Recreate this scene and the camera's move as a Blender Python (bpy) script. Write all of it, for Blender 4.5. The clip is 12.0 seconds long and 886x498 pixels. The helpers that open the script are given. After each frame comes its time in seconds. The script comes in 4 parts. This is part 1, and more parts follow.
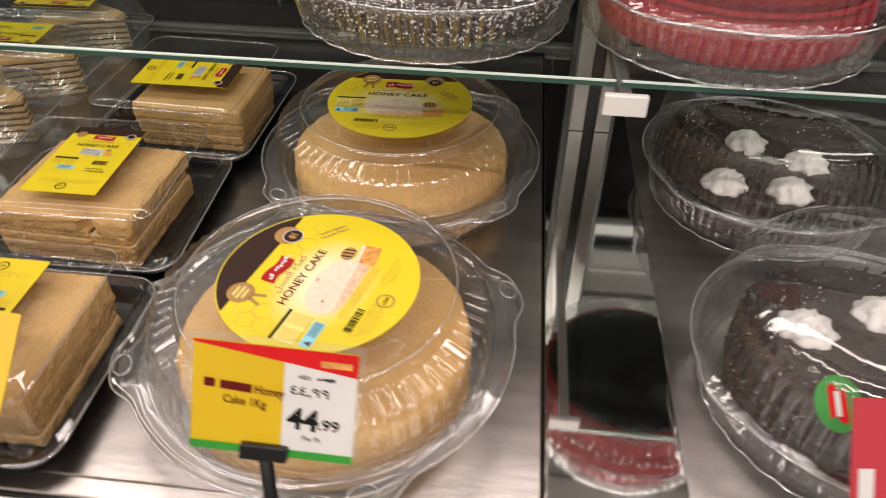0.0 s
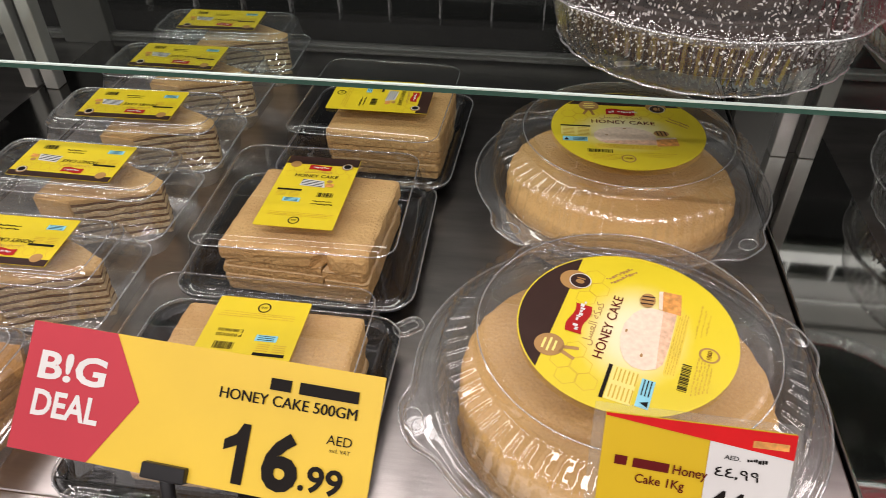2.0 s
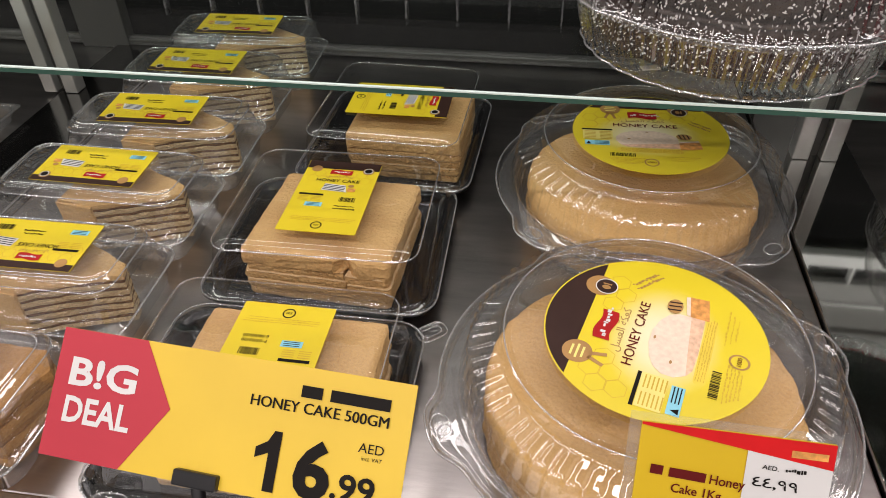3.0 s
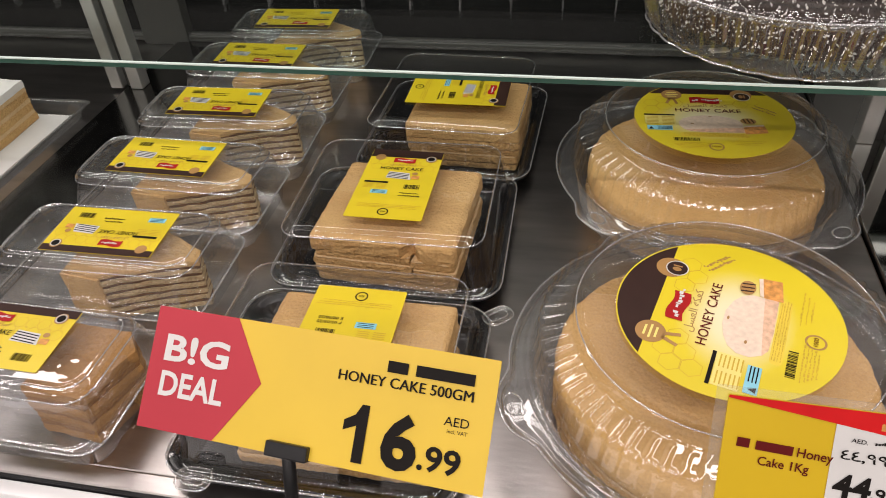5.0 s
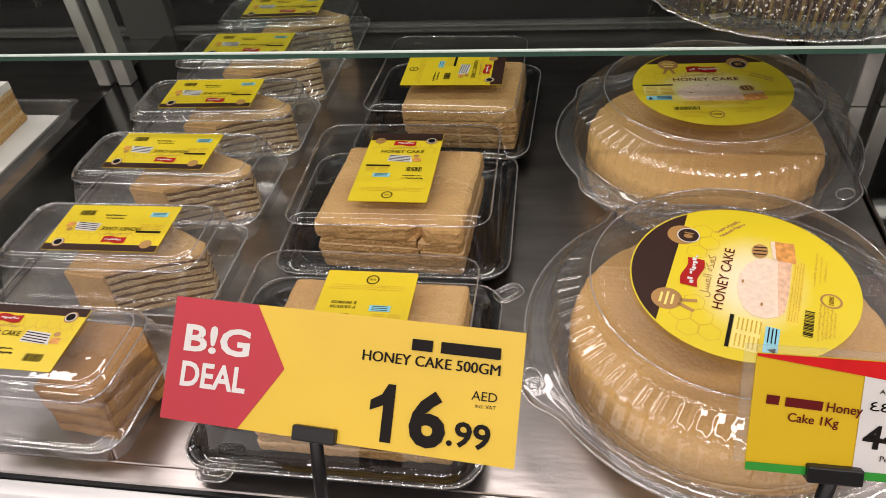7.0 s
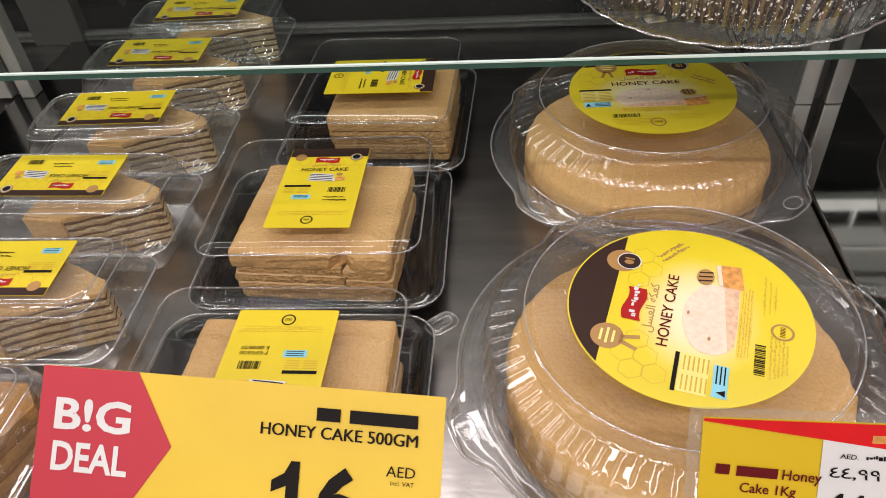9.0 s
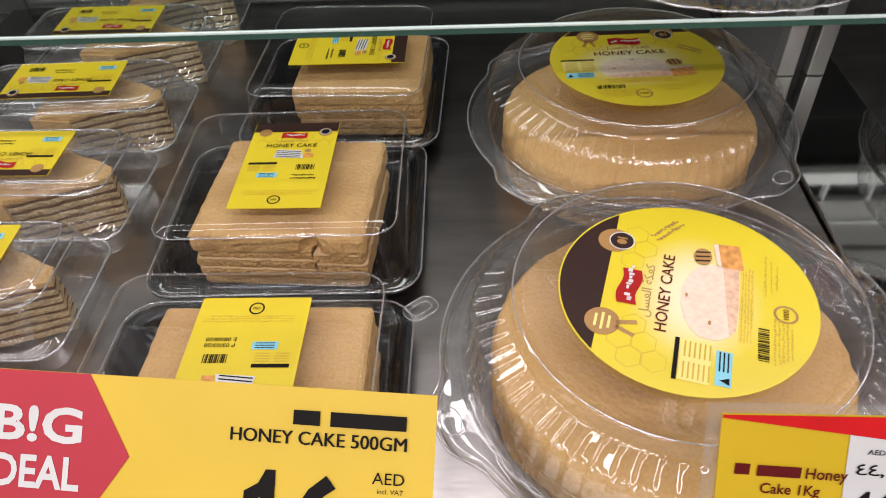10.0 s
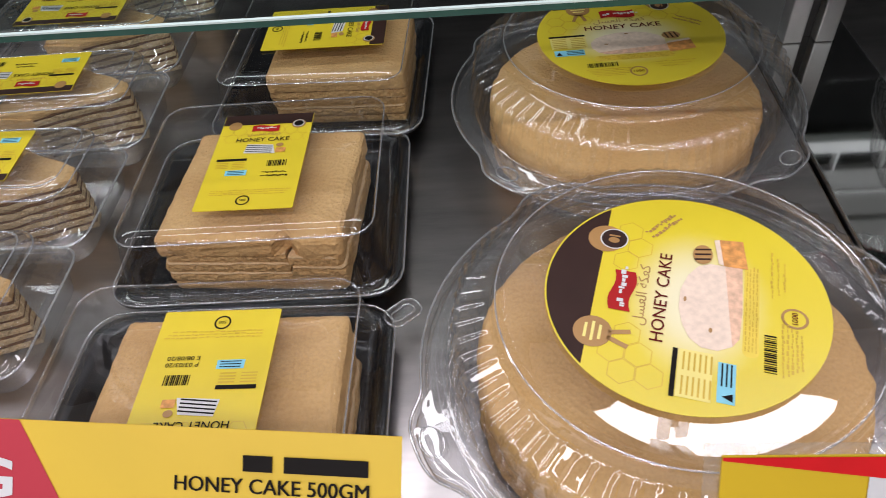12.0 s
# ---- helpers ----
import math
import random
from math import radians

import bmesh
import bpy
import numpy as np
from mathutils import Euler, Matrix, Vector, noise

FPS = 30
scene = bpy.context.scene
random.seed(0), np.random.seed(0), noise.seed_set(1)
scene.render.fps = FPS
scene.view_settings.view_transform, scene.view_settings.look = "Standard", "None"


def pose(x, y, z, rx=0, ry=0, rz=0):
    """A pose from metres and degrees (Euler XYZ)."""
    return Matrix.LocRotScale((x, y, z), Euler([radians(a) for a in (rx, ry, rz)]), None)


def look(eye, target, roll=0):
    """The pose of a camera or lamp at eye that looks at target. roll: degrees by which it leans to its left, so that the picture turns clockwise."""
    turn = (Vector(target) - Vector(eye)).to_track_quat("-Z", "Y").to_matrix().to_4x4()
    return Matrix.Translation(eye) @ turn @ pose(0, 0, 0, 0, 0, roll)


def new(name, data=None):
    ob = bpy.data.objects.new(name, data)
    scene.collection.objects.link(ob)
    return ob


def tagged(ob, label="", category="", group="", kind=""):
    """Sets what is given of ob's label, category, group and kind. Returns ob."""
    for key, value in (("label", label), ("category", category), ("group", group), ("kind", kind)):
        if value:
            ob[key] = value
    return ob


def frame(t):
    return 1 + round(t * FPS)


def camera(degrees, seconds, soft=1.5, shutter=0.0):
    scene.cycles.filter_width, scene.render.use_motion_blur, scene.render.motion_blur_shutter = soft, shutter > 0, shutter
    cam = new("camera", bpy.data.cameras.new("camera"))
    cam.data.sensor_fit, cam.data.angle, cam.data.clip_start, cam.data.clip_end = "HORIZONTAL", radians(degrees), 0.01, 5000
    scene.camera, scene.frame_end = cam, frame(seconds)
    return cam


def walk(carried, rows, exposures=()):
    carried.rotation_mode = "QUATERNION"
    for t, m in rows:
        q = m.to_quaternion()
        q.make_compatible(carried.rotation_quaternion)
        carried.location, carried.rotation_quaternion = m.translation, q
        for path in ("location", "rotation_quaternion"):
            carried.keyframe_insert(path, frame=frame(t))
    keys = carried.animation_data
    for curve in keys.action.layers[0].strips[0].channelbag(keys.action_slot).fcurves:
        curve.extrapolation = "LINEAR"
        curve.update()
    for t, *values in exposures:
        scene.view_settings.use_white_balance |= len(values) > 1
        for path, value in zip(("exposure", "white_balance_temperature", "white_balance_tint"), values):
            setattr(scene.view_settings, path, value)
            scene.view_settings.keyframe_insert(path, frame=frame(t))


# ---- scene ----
cam = camera(62.8, 12.0, soft=0.9, shutter=0.4)
PATH = [
    (0, (0.015, 0.043, 0.348), (-0.135, 1.574, -0.929), 0.9),
    (0.5, (-0.056, 0.065, 0.343), (-0.087, 1.585, -0.956), -0.1),
    (1, (-0.086, 0.067, 0.343), (-0.143, 1.598, -0.942), 0.4),
    (1.5, (-0.101, 0.06, 0.346), (-0.277, 1.592, -0.927), -0.2),
    (2, (-0.113, 0.056, 0.347), (-0.337, 1.591, -0.916), -0.5),
    (2.5, (-0.121, 0.057, 0.347), (-0.367, 1.59, -0.912), -0.8),
    (3, (-0.121, 0.057, 0.348), (-0.369, 1.59, -0.912), -1.1),
    (5, (-0.135, 0.046, 0.348), (-0.484, 1.554, -0.918), -3.8),
    (5.5, (-0.138, 0.044, 0.347), (-0.492, 1.545, -0.928), -4.3),
    (6, (-0.142, 0.044, 0.347), (-0.456, 1.55, -0.931), -5.4),
    (6.5, (-0.145, 0.043, 0.347), (-0.46, 1.536, -0.946), -5.9),
    (6.7, (-0.146, 0.042, 0.346), (-0.467, 1.534, -0.947), -6.1),
    (8.3, (-0.14, 0.057, 0.341), (-0.361, 1.568, -0.951), -3.9),
    (8.5, (-0.138, 0.064, 0.339), (-0.349, 1.564, -0.968), -4.4),
    (9, (-0.135, 0.081, 0.337), (-0.333, 1.568, -0.986), -5.1),
    (9.5, (-0.137, 0.087, 0.332), (-0.286, 1.563, -1.01), -3.9),
    (10, (-0.144, 0.098, 0.324), (-0.243, 1.548, -1.051), -3.3),
    (10.5, (-0.149, 0.113, 0.315), (-0.283, 1.5, -1.12), -4.3),
    (11, (-0.147, 0.126, 0.314), (-0.257, 1.518, -1.117), -4.6),
    (11.5, (-0.143, 0.127, 0.314), (-0.279, 1.511, -1.124), -5.8),
    (12, (-0.133, 0.124, 0.316), (-0.257, 1.517, -1.114), -5.9),
]
walk(cam, [(t, look(eye, target, roll)) for t, eye, target, roll in PATH], [(0.0, 0.05, 6900, 14), (0.5, 0.0, 6950, 14), (1.0, 0.20, 6550, 14), (1.5, 0.0, 6500, 14), (2.5, -0.02, 6450, 14), (6.5, -0.15, 6650, 14), (9.0, -0.01, 6450, 14), (10.5, -0.07, 6050, 14), (12.0, -0.17, 5850, 14)])

scene.cycles.transparent_max_bounces = 32

# ---------------------------------------------------------------- world and lamps
world = bpy.data.worlds.new("shop_air")
scene.world = world
world.use_nodes = True
world.node_tree.nodes["Background"].inputs[0].default_value = (1.0, 0.93, 0.84, 1)
world.node_tree.nodes["Background"].inputs[1].default_value = 0.03


def area_lamp(name, m, sx, sy, watts, colour):
    data = bpy.data.lights.new(name, "AREA")
    data.shape, data.size, data.size_y, data.energy, data.color = "RECTANGLE", sx, sy, watts, colour
    ob = new(name, data)
    ob.matrix_world = m
    return ob


area_lamp("case_light", pose(-0.25, 0.555, 0.735), 2.3, 0.08, 5.3, (1.0, 0.925, 0.89))
for ly, watts in ((-2.4, 60.0), (-1.2, 70.0), (-0.1, 17.0)):
    area_lamp("shop_light", pose(-0.2, ly, 2.36), 5.2, 0.09, watts, (1.0, 0.93, 0.90))

# ---------------------------------------------------------------- materials


def material(name):
    m = bpy.data.materials.new(name)
    m.use_nodes = True
    return m, m.node_tree.nodes, m.node_tree.links


def solid(name, colour, rough=0.5, metal=0.0, vary=0.12, scale=60.0, bump=0.0, bump_scale=400.0, spec=0.5, sheen=0.0, stretch=(1, 1, 1)):
    """Plain paint, plastic, paper or metal with blotches at one scale and relief at another."""
    m, n, l = material(name)
    b = n["Principled BSDF"]
    b.inputs["Roughness"].default_value = rough
    b.inputs["Metallic"].default_value = metal
    b.inputs["Specular IOR Level"].default_value = spec
    co = n.new("ShaderNodeTexCoord")
    mp = n.new("ShaderNodeMapping")
    mp.inputs["Scale"].default_value = stretch
    l.new(co.outputs["Object"], mp.inputs["Vector"])
    no = n.new("ShaderNodeTexNoise")
    no.inputs["Scale"].default_value, no.inputs["Detail"].default_value = scale, 6
    l.new(mp.outputs[0], no.inputs["Vector"])
    ramp = n.new("ShaderNodeValToRGB")
    lo, hi = [c * (1 - vary) for c in colour], [min(1, c * (1 + vary)) for c in colour]
    ramp.color_ramp.elements[0].position, ramp.color_ramp.elements[1].position = 0.3, 0.7
    ramp.color_ramp.elements[0].color, ramp.color_ramp.elements[1].color = (*lo, 1), (*hi, 1)
    l.new(no.outputs["Fac"], ramp.inputs["Fac"])
    l.new(ramp.outputs["Color"], b.inputs["Base Color"])
    if bump:
        nb = n.new("ShaderNodeTexNoise")
        nb.inputs["Scale"].default_value, nb.inputs["Detail"].default_value = bump_scale, 5
        l.new(mp.outputs[0], nb.inputs["Vector"])
        bn = n.new("ShaderNodeBump")
        bn.inputs["Strength"].default_value, bn.inputs["Distance"].default_value = bump, 0.002
        l.new(nb.outputs["Fac"], bn.inputs["Height"])
        l.new(bn.outputs["Normal"], b.inputs["Normal"])
    return m


def crumb(name, light, dark, scale=90.0, rough=0.8, bump=0.6, patch=18.0, toast=0.35, fine=0.7):
    """Baked sponge: fine crumb, toasted patches and pores."""
    m, n, l = material(name)
    b = n["Principled BSDF"]
    b.inputs["Roughness"].default_value = rough
    b.inputs["Specular IOR Level"].default_value = 0.25
    co = n.new("ShaderNodeTexCoord")
    a = n.new("ShaderNodeTexNoise")
    a.inputs["Scale"].default_value, a.inputs["Detail"].default_value = patch, 4
    f = n.new("ShaderNodeTexNoise")
    f.inputs["Scale"].default_value, f.inputs["Detail"].default_value, f.inputs["Roughness"].default_value = scale * 8, 8, 0.7
    v = n.new("ShaderNodeTexVoronoi")
    v.inputs["Scale"].default_value = scale * 5
    for x in (a, f, v):
        l.new(co.outputs["Object"], x.inputs["Vector"])
    mix = n.new("ShaderNodeMix")
    mix.data_type = "RGBA"
    mix.inputs["A"].default_value, mix.inputs["B"].default_value = (*light, 1), (*dark, 1)
    r1 = n.new("ShaderNodeMapRange")
    r1.inputs["From Min"].default_value, r1.inputs["From Max"].default_value = 0.35, 0.75
    r1.inputs["To Max"].default_value = toast
    l.new(a.outputs["Fac"], r1.inputs["Value"])
    r2 = n.new("ShaderNodeMapRange")
    r2.inputs["From Min"].default_value, r2.inputs["From Max"].default_value = 0.42, 0.72
    r2.inputs["To Max"].default_value = fine
    l.new(f.outputs["Fac"], r2.inputs["Value"])
    add = n.new("ShaderNodeMath")
    add.operation, add.use_clamp = "ADD", True
    l.new(r1.outputs[0], add.inputs[0])
    l.new(r2.outputs[0], add.inputs[1])
    l.new(add.outputs[0], mix.inputs["Factor"])
    l.new(mix.outputs["Result"], b.inputs["Base Color"])
    bn = n.new("ShaderNodeBump")
    bn.inputs["Strength"].default_value, bn.inputs["Distance"].default_value = bump, 0.0022
    mul = n.new("ShaderNodeMath")
    mul.operation = "ADD"
    l.new(f.outputs["Fac"], mul.inputs[0])
    l.new(v.outputs["Distance"], mul.inputs[1])
    l.new(mul.outputs[0], bn.inputs["Height"])
    l.new(bn.outputs["Normal"], b.inputs["Normal"])
    return m


def clear(name, tint=(0.97, 0.98, 0.98), haze=0.03, base=0.05, edge=0.75, rough=0.06, wobble=0.25, wobble_scale=35.0):
    """Thin clear sheet: passes light, gloss that grows towards the rim, faint milkiness."""
    m, n, l = material(name)
    n.remove(n["Principled BSDF"])
    out = n["Material Output"]
    tr = n.new("ShaderNodeBsdfTransparent")
    tr.inputs[0].default_value = (*tint, 1)
    gl = n.new("ShaderNodeBsdfGlossy")
    gl.inputs["Roughness"].default_value = rough
    di = n.new("ShaderNodeBsdfDiffuse")
    di.inputs[0].default_value = (0.85, 0.86, 0.86, 1)
    co = n.new("ShaderNodeTexCoord")
    no = n.new("ShaderNodeTexNoise")
    no.inputs["Scale"].default_value, no.inputs["Detail"].default_value = wobble_scale, 3
    l.new(co.outputs["Object"], no.inputs["Vector"])
    bn = n.new("ShaderNodeBump")
    bn.inputs["Strength"].default_value, bn.inputs["Distance"].default_value = wobble, 0.004
    l.new(no.outputs["Fac"], bn.inputs["Height"])
    l.new(bn.outputs["Normal"], gl.inputs["Normal"])
    lw = n.new("ShaderNodeLayerWeight")
    lw.inputs["Blend"].default_value = 0.5
    p = n.new("ShaderNodeMath")
    p.operation = "POWER"
    p.inputs[1].default_value = 4.5
    l.new(lw.outputs["Facing"], p.inputs[0])
    r = n.new("ShaderNodeMapRange")
    r.inputs["To Min"].default_value, r.inputs["To Max"].default_value = base, edge
    l.new(p.outputs[0], r.inputs["Value"])
    m1 = n.new("ShaderNodeMixShader")
    m1.inputs[0].default_value = haze
    l.new(tr.outputs[0], m1.inputs[1])
    l.new(di.outputs[0], m1.inputs[2])
    m2 = n.new("ShaderNodeMixShader")
    l.new(r.outputs[0], m2.inputs[0])
    l.new(m1.outputs[0], m2.inputs[1])
    l.new(gl.outputs[0], m2.inputs[2])
    l.new(m2.outputs[0], out.inputs["Surface"])
    return m


M_DECK = solid("brushed_steel", (0.47, 0.44, 0.425), rough=0.28, metal=1.0, vary=0.20, scale=14, bump=0.05, bump_scale=60, stretch=(1, 5, 1))
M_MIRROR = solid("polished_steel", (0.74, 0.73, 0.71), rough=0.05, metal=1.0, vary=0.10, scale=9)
# polished steel with the dark reflection of the left strip put into its colour
M_MIRROR_DIM = solid("dimmed_polished_steel", (0.20, 0.195, 0.19), rough=0.16, metal=1.0, vary=0.15, scale=9)
M_ALU = solid("aluminium", (0.52, 0.515, 0.50), rough=0.35, metal=0.7, vary=0.14, scale=30, bump=0.05)
M_DARKWALL = solid("dark_laminate", (0.009, 0.0092, 0.009), rough=0.8, vary=0.25, scale=7, spec=0.06)
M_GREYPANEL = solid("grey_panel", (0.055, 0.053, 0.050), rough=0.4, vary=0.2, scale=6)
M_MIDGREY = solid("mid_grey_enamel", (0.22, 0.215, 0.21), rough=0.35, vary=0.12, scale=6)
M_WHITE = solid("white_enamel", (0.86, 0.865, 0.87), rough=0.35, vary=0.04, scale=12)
M_WHITEPL = solid("white_plastic", (0.78, 0.78, 0.76), rough=0.4, vary=0.04)
M_BLACKPL = solid("black_plastic", (0.008, 0.008, 0.009), rough=0.38, spec=0.3, vary=0.2)
M_TRAY = solid("black_tray_plastic", (0.009, 0.009, 0.010), rough=0.16, vary=0.2, bump=0.05, bump_scale=60)
M_SHOP = solid("shop_plaster", (0.40, 0.385, 0.36), rough=0.8, vary=0.08, scale=3)
M_FLOOR = solid("floor_tile", (0.45, 0.43, 0.40), rough=0.35, vary=0.1, scale=3)
M_YELLOW = solid("yellow_paper", (0.71, 0.555, 0.022), rough=0.30, vary=0.06, scale=25)
M_SIGN = solid("yellow_card", (0.70, 0.475, 0.028), rough=0.45, vary=0.07, scale=14, bump=0.05, bump_scale=30)
M_MUSTARD = solid("mustard_card", (0.64, 0.43, 0.008), rough=0.4, vary=0.05, scale=14)
M_RED = solid("red_card", (0.47, 0.040, 0.058), rough=0.5, spec=0.25, vary=0.06, scale=14)
M_REDINK = solid("red_ink", (0.60, 0.010, 0.012), rough=0.5, spec=0.2)
M_GREEN = solid("green_ink", (0.02, 0.28, 0.03), rough=0.4)
M_BROWN = solid("brown_ink", (0.036, 0.017, 0.013), rough=0.5, spec=0.2)
M_INK = solid("black_ink", (0.010, 0.008, 0.007), rough=0.6, spec=0.12)
M_LOGO = solid("logo_ink", (0.38, 0.012, 0.012), rough=0.5, spec=0.2)
M_WINE = solid("wine_ink", (0.11, 0.008, 0.008), rough=0.6, spec=0.12)
M_PAPER = solid("white_paper", (0.66, 0.655, 0.64), rough=0.5, vary=0.04)
M_PALE = solid("pale_ink", (0.85, 0.74, 0.22), rough=0.42, vary=0.05)
M_OCHRE = solid("ochre_ink", (0.62, 0.42, 0.03), rough=0.42)
M_PALEOCHRE = solid("pale_ochre_ink", (0.78, 0.60, 0.06), rough=0.42)
M_GOLD = solid("gold_ink", (0.40, 0.22, 0.07), rough=0.4)
M_BLUE = solid("blue_ink", (0.25, 0.62, 0.75), rough=0.42)
M_BEIGE = solid("beige_print", (0.80, 0.64, 0.50), rough=0.42, vary=0.10, scale=420)
M_PINKCR = solid("baked_print", (0.74, 0.48, 0.32), rough=0.42, vary=0.22, scale=380)
M_ORANGE = solid("orange_print", (0.70, 0.32, 0.08), rough=0.42, vary=0.32, scale=380)


def glow_paper(name, yellow, cream, cx, cy, r0, r1):
    """Yellow label paper whose print fades to cream round the cake picture."""
    m, n, l = material(name)
    b = n["Principled BSDF"]
    b.inputs["Roughness"].default_value = 0.28
    co = n.new("ShaderNodeTexCoord")
    mp = n.new("ShaderNodeMapping")
    mp.inputs["Location"].default_value = (-cx, -cy * 1.35, 0)
    mp.inputs["Scale"].default_value = (1.0, 1.35, 0.0)
    l.new(co.outputs["Object"], mp.inputs["Vector"])
    ln = n.new("ShaderNodeVectorMath")
    ln.operation = "LENGTH"
    l.new(mp.outputs[0], ln.inputs[0])
    r = n.new("ShaderNodeMapRange")
    r.interpolation_type = "SMOOTHSTEP"
    r.inputs["From Min"].default_value, r.inputs["From Max"].default_value = r0, r1
    l.new(ln.outputs["Value"], r.inputs["Value"])
    no = n.new("ShaderNodeTexNoise")
    no.inputs["Scale"].default_value, no.inputs["Detail"].default_value = 120, 4
    l.new(co.outputs["Object"], no.inputs["Vector"])
    add = n.new("ShaderNodeMath")
    add.operation, add.use_clamp = "MULTIPLY_ADD", True
    add.inputs[1].default_value, add.inputs[2].default_value = 0.16, -0.08
    l.new(no.outputs["Fac"], add.inputs[0])
    ad2 = n.new("ShaderNodeMath")
    ad2.operation, ad2.use_clamp = "ADD", True
    l.new(r.outputs[0], ad2.inputs[0])
    l.new(add.outputs[0], ad2.inputs[1])
    mix = n.new("ShaderNodeMix")
    mix.data_type = "RGBA"
    mix.inputs["A"].default_value, mix.inputs["B"].default_value = (*cream, 1), (*yellow, 1)
    l.new(ad2.outputs[0], mix.inputs["Factor"])
    l.new(mix.outputs["Result"], b.inputs["Base Color"])
    return m


M_ROUNDLAB = glow_paper("round_label_paper", (0.73, 0.59, 0.026), (0.84, 0.78, 0.50), -0.002, -0.004, 0.008, 0.036)
M_CRUST = crumb("honey_crumb", (0.82, 0.535, 0.22), (0.56, 0.295, 0.098), bump=0.32, toast=0.45, fine=0.42)
M_CRUSTB = crumb("pale_honey_crumb", (0.73, 0.48, 0.205), (0.44, 0.23, 0.08), bump=0.42, toast=0.5, fine=0.42, patch=34)
M_SPONGE = crumb("sponge_layer", (0.72, 0.47, 0.20), (0.46, 0.24, 0.085), bump=0.7)
M_DARKSP = crumb("brown_sponge", (0.40, 0.205, 0.075), (0.25, 0.115, 0.04), bump=0.6)
M_MOIST = crumb("moist_sponge", (0.50, 0.275, 0.10), (0.35, 0.17, 0.055), bump=0.4)
M_SYRUP = crumb("dark_filling", (0.19, 0.09, 0.035), (0.09, 0.04, 0.016), bump=0.6)
M_CUT = crumb("cut_sponge", (0.80, 0.62, 0.36), (0.56, 0.36, 0.17), bump=0.9)
M_CREAM = crumb("cream_filling", (0.74, 0.54, 0.30), (0.58, 0.37, 0.17), bump=0.4, toast=0.2)
M_CHOC = solid("chocolate_glaze", (0.030, 0.018, 0.014), rough=0.25, vary=0.4, scale=90, bump=0.6, bump_scale=500)
M_CHOCSP = crumb("chocolate_sponge", (0.05, 0.026, 0.018), (0.018, 0.010, 0.008))
M_WHIP = solid("whipped_cream", (0.86, 0.85, 0.82), rough=0.45, vary=0.04, bump=0.2)
M_FLAKE = solid("coconut_flake", (0.75, 0.74, 0.72), rough=0.6)
M_REDVEL = crumb("red_crumb", (0.58, 0.035, 0.06), (0.30, 0.010, 0.02), bump=0.9)
M_LID = clear("clear_lid", tint=(0.985, 0.985, 0.985), haze=0.005, base=0.10, edge=0.75, rough=0.018, wobble=0.22, wobble_scale=14)
M_CLAM = clear("clear_clamshell", tint=(0.965, 0.97, 0.975), haze=0.034, base=0.15, edge=0.85, rough=0.02, wobble=0.5, wobble_scale=26)
M_DOME = clear("clear_dome", tint=(0.985, 0.985, 0.985), haze=0.012, base=0.15, edge=0.75, rough=0.014, wobble=0.06, wobble_scale=16)
M_BASECL = clear("clear_base", haze=0.05, base=0.12, edge=0.80, rough=0.03, wobble=0.2, tint=(0.94, 0.95, 0.96))
M_DEEP = clear("clear_deep_base", haze=0.03, base=0.15, edge=0.85, rough=0.03, wobble=0.1)
M_DEEPLID = clear("clear_deep_lid", tint=(0.985, 0.985, 0.985), haze=0.018, base=0.13, edge=0.85, rough=0.02, wobble=0.12)
M_SHELF = clear("shelf_glass", tint=(0.88, 0.915, 0.895), haze=0.002, base=0.025, edge=0.35, rough=0.012, wobble=0.0)
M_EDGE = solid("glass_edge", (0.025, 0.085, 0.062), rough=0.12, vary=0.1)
# pale colour stands in for the glint along the shelf's top edge
M_EDGE_LIT = solid("lit_glass_arris", (0.66, 0.80, 0.75), rough=0.2, vary=0.05)
# strong white haze stands in for light gathered in the sheet's edges
M_RIM = clear("lit_clear_edge", tint=(0.93, 0.94, 0.95), haze=0.22, base=0.30, edge=0.90, rough=0.05, wobble=0.1)
M_CARDCOVER = clear("card_cover", haze=0.05, base=0.05, edge=0.6)

# ---------------------------------------------------------------- mesh helpers
DECK = 0.052
EARS = (22, 112, 202, 292)
FINE_PRINT = {"table_print", "honeycomb_print", "barcode", "script_bars", "small_print", "badge_print", "logo_mark", "date_bars", "slice_stripes", "blue_box_print", "seal_bars", "dipper_rings", "script_bar"}


def mesh_of(bm, name, mat, smooth=True):
    me = bpy.data.meshes.new(name)
    bmesh.ops.recalc_face_normals(bm, faces=bm.faces)
    bm.to_mesh(me)
    bm.free()
    if smooth:
        me.polygons.foreach_set("use_smooth", [True] * len(me.polygons))
    me.materials.append(mat)
    return me


def part(name, bm, mat, parent, label="", m=None, smooth=True):
    me = bm if isinstance(bm, bpy.types.Mesh) else mesh_of(bm, name, mat, smooth)
    ob = new(name, me)
    if parent:
        ob.parent = parent
    if m is not None:
        ob.matrix_local = m
    if name in FINE_PRINT:
        ob["kind"] = "stuff"
    return tagged(ob, label)


def thing(name, label, category, m=None, group="", kind=""):
    ob = new(name)
    ob.empty_display_size = 0.02
    if m is not None:
        ob.matrix_world = m
    return tagged(ob, label, category, group, kind)


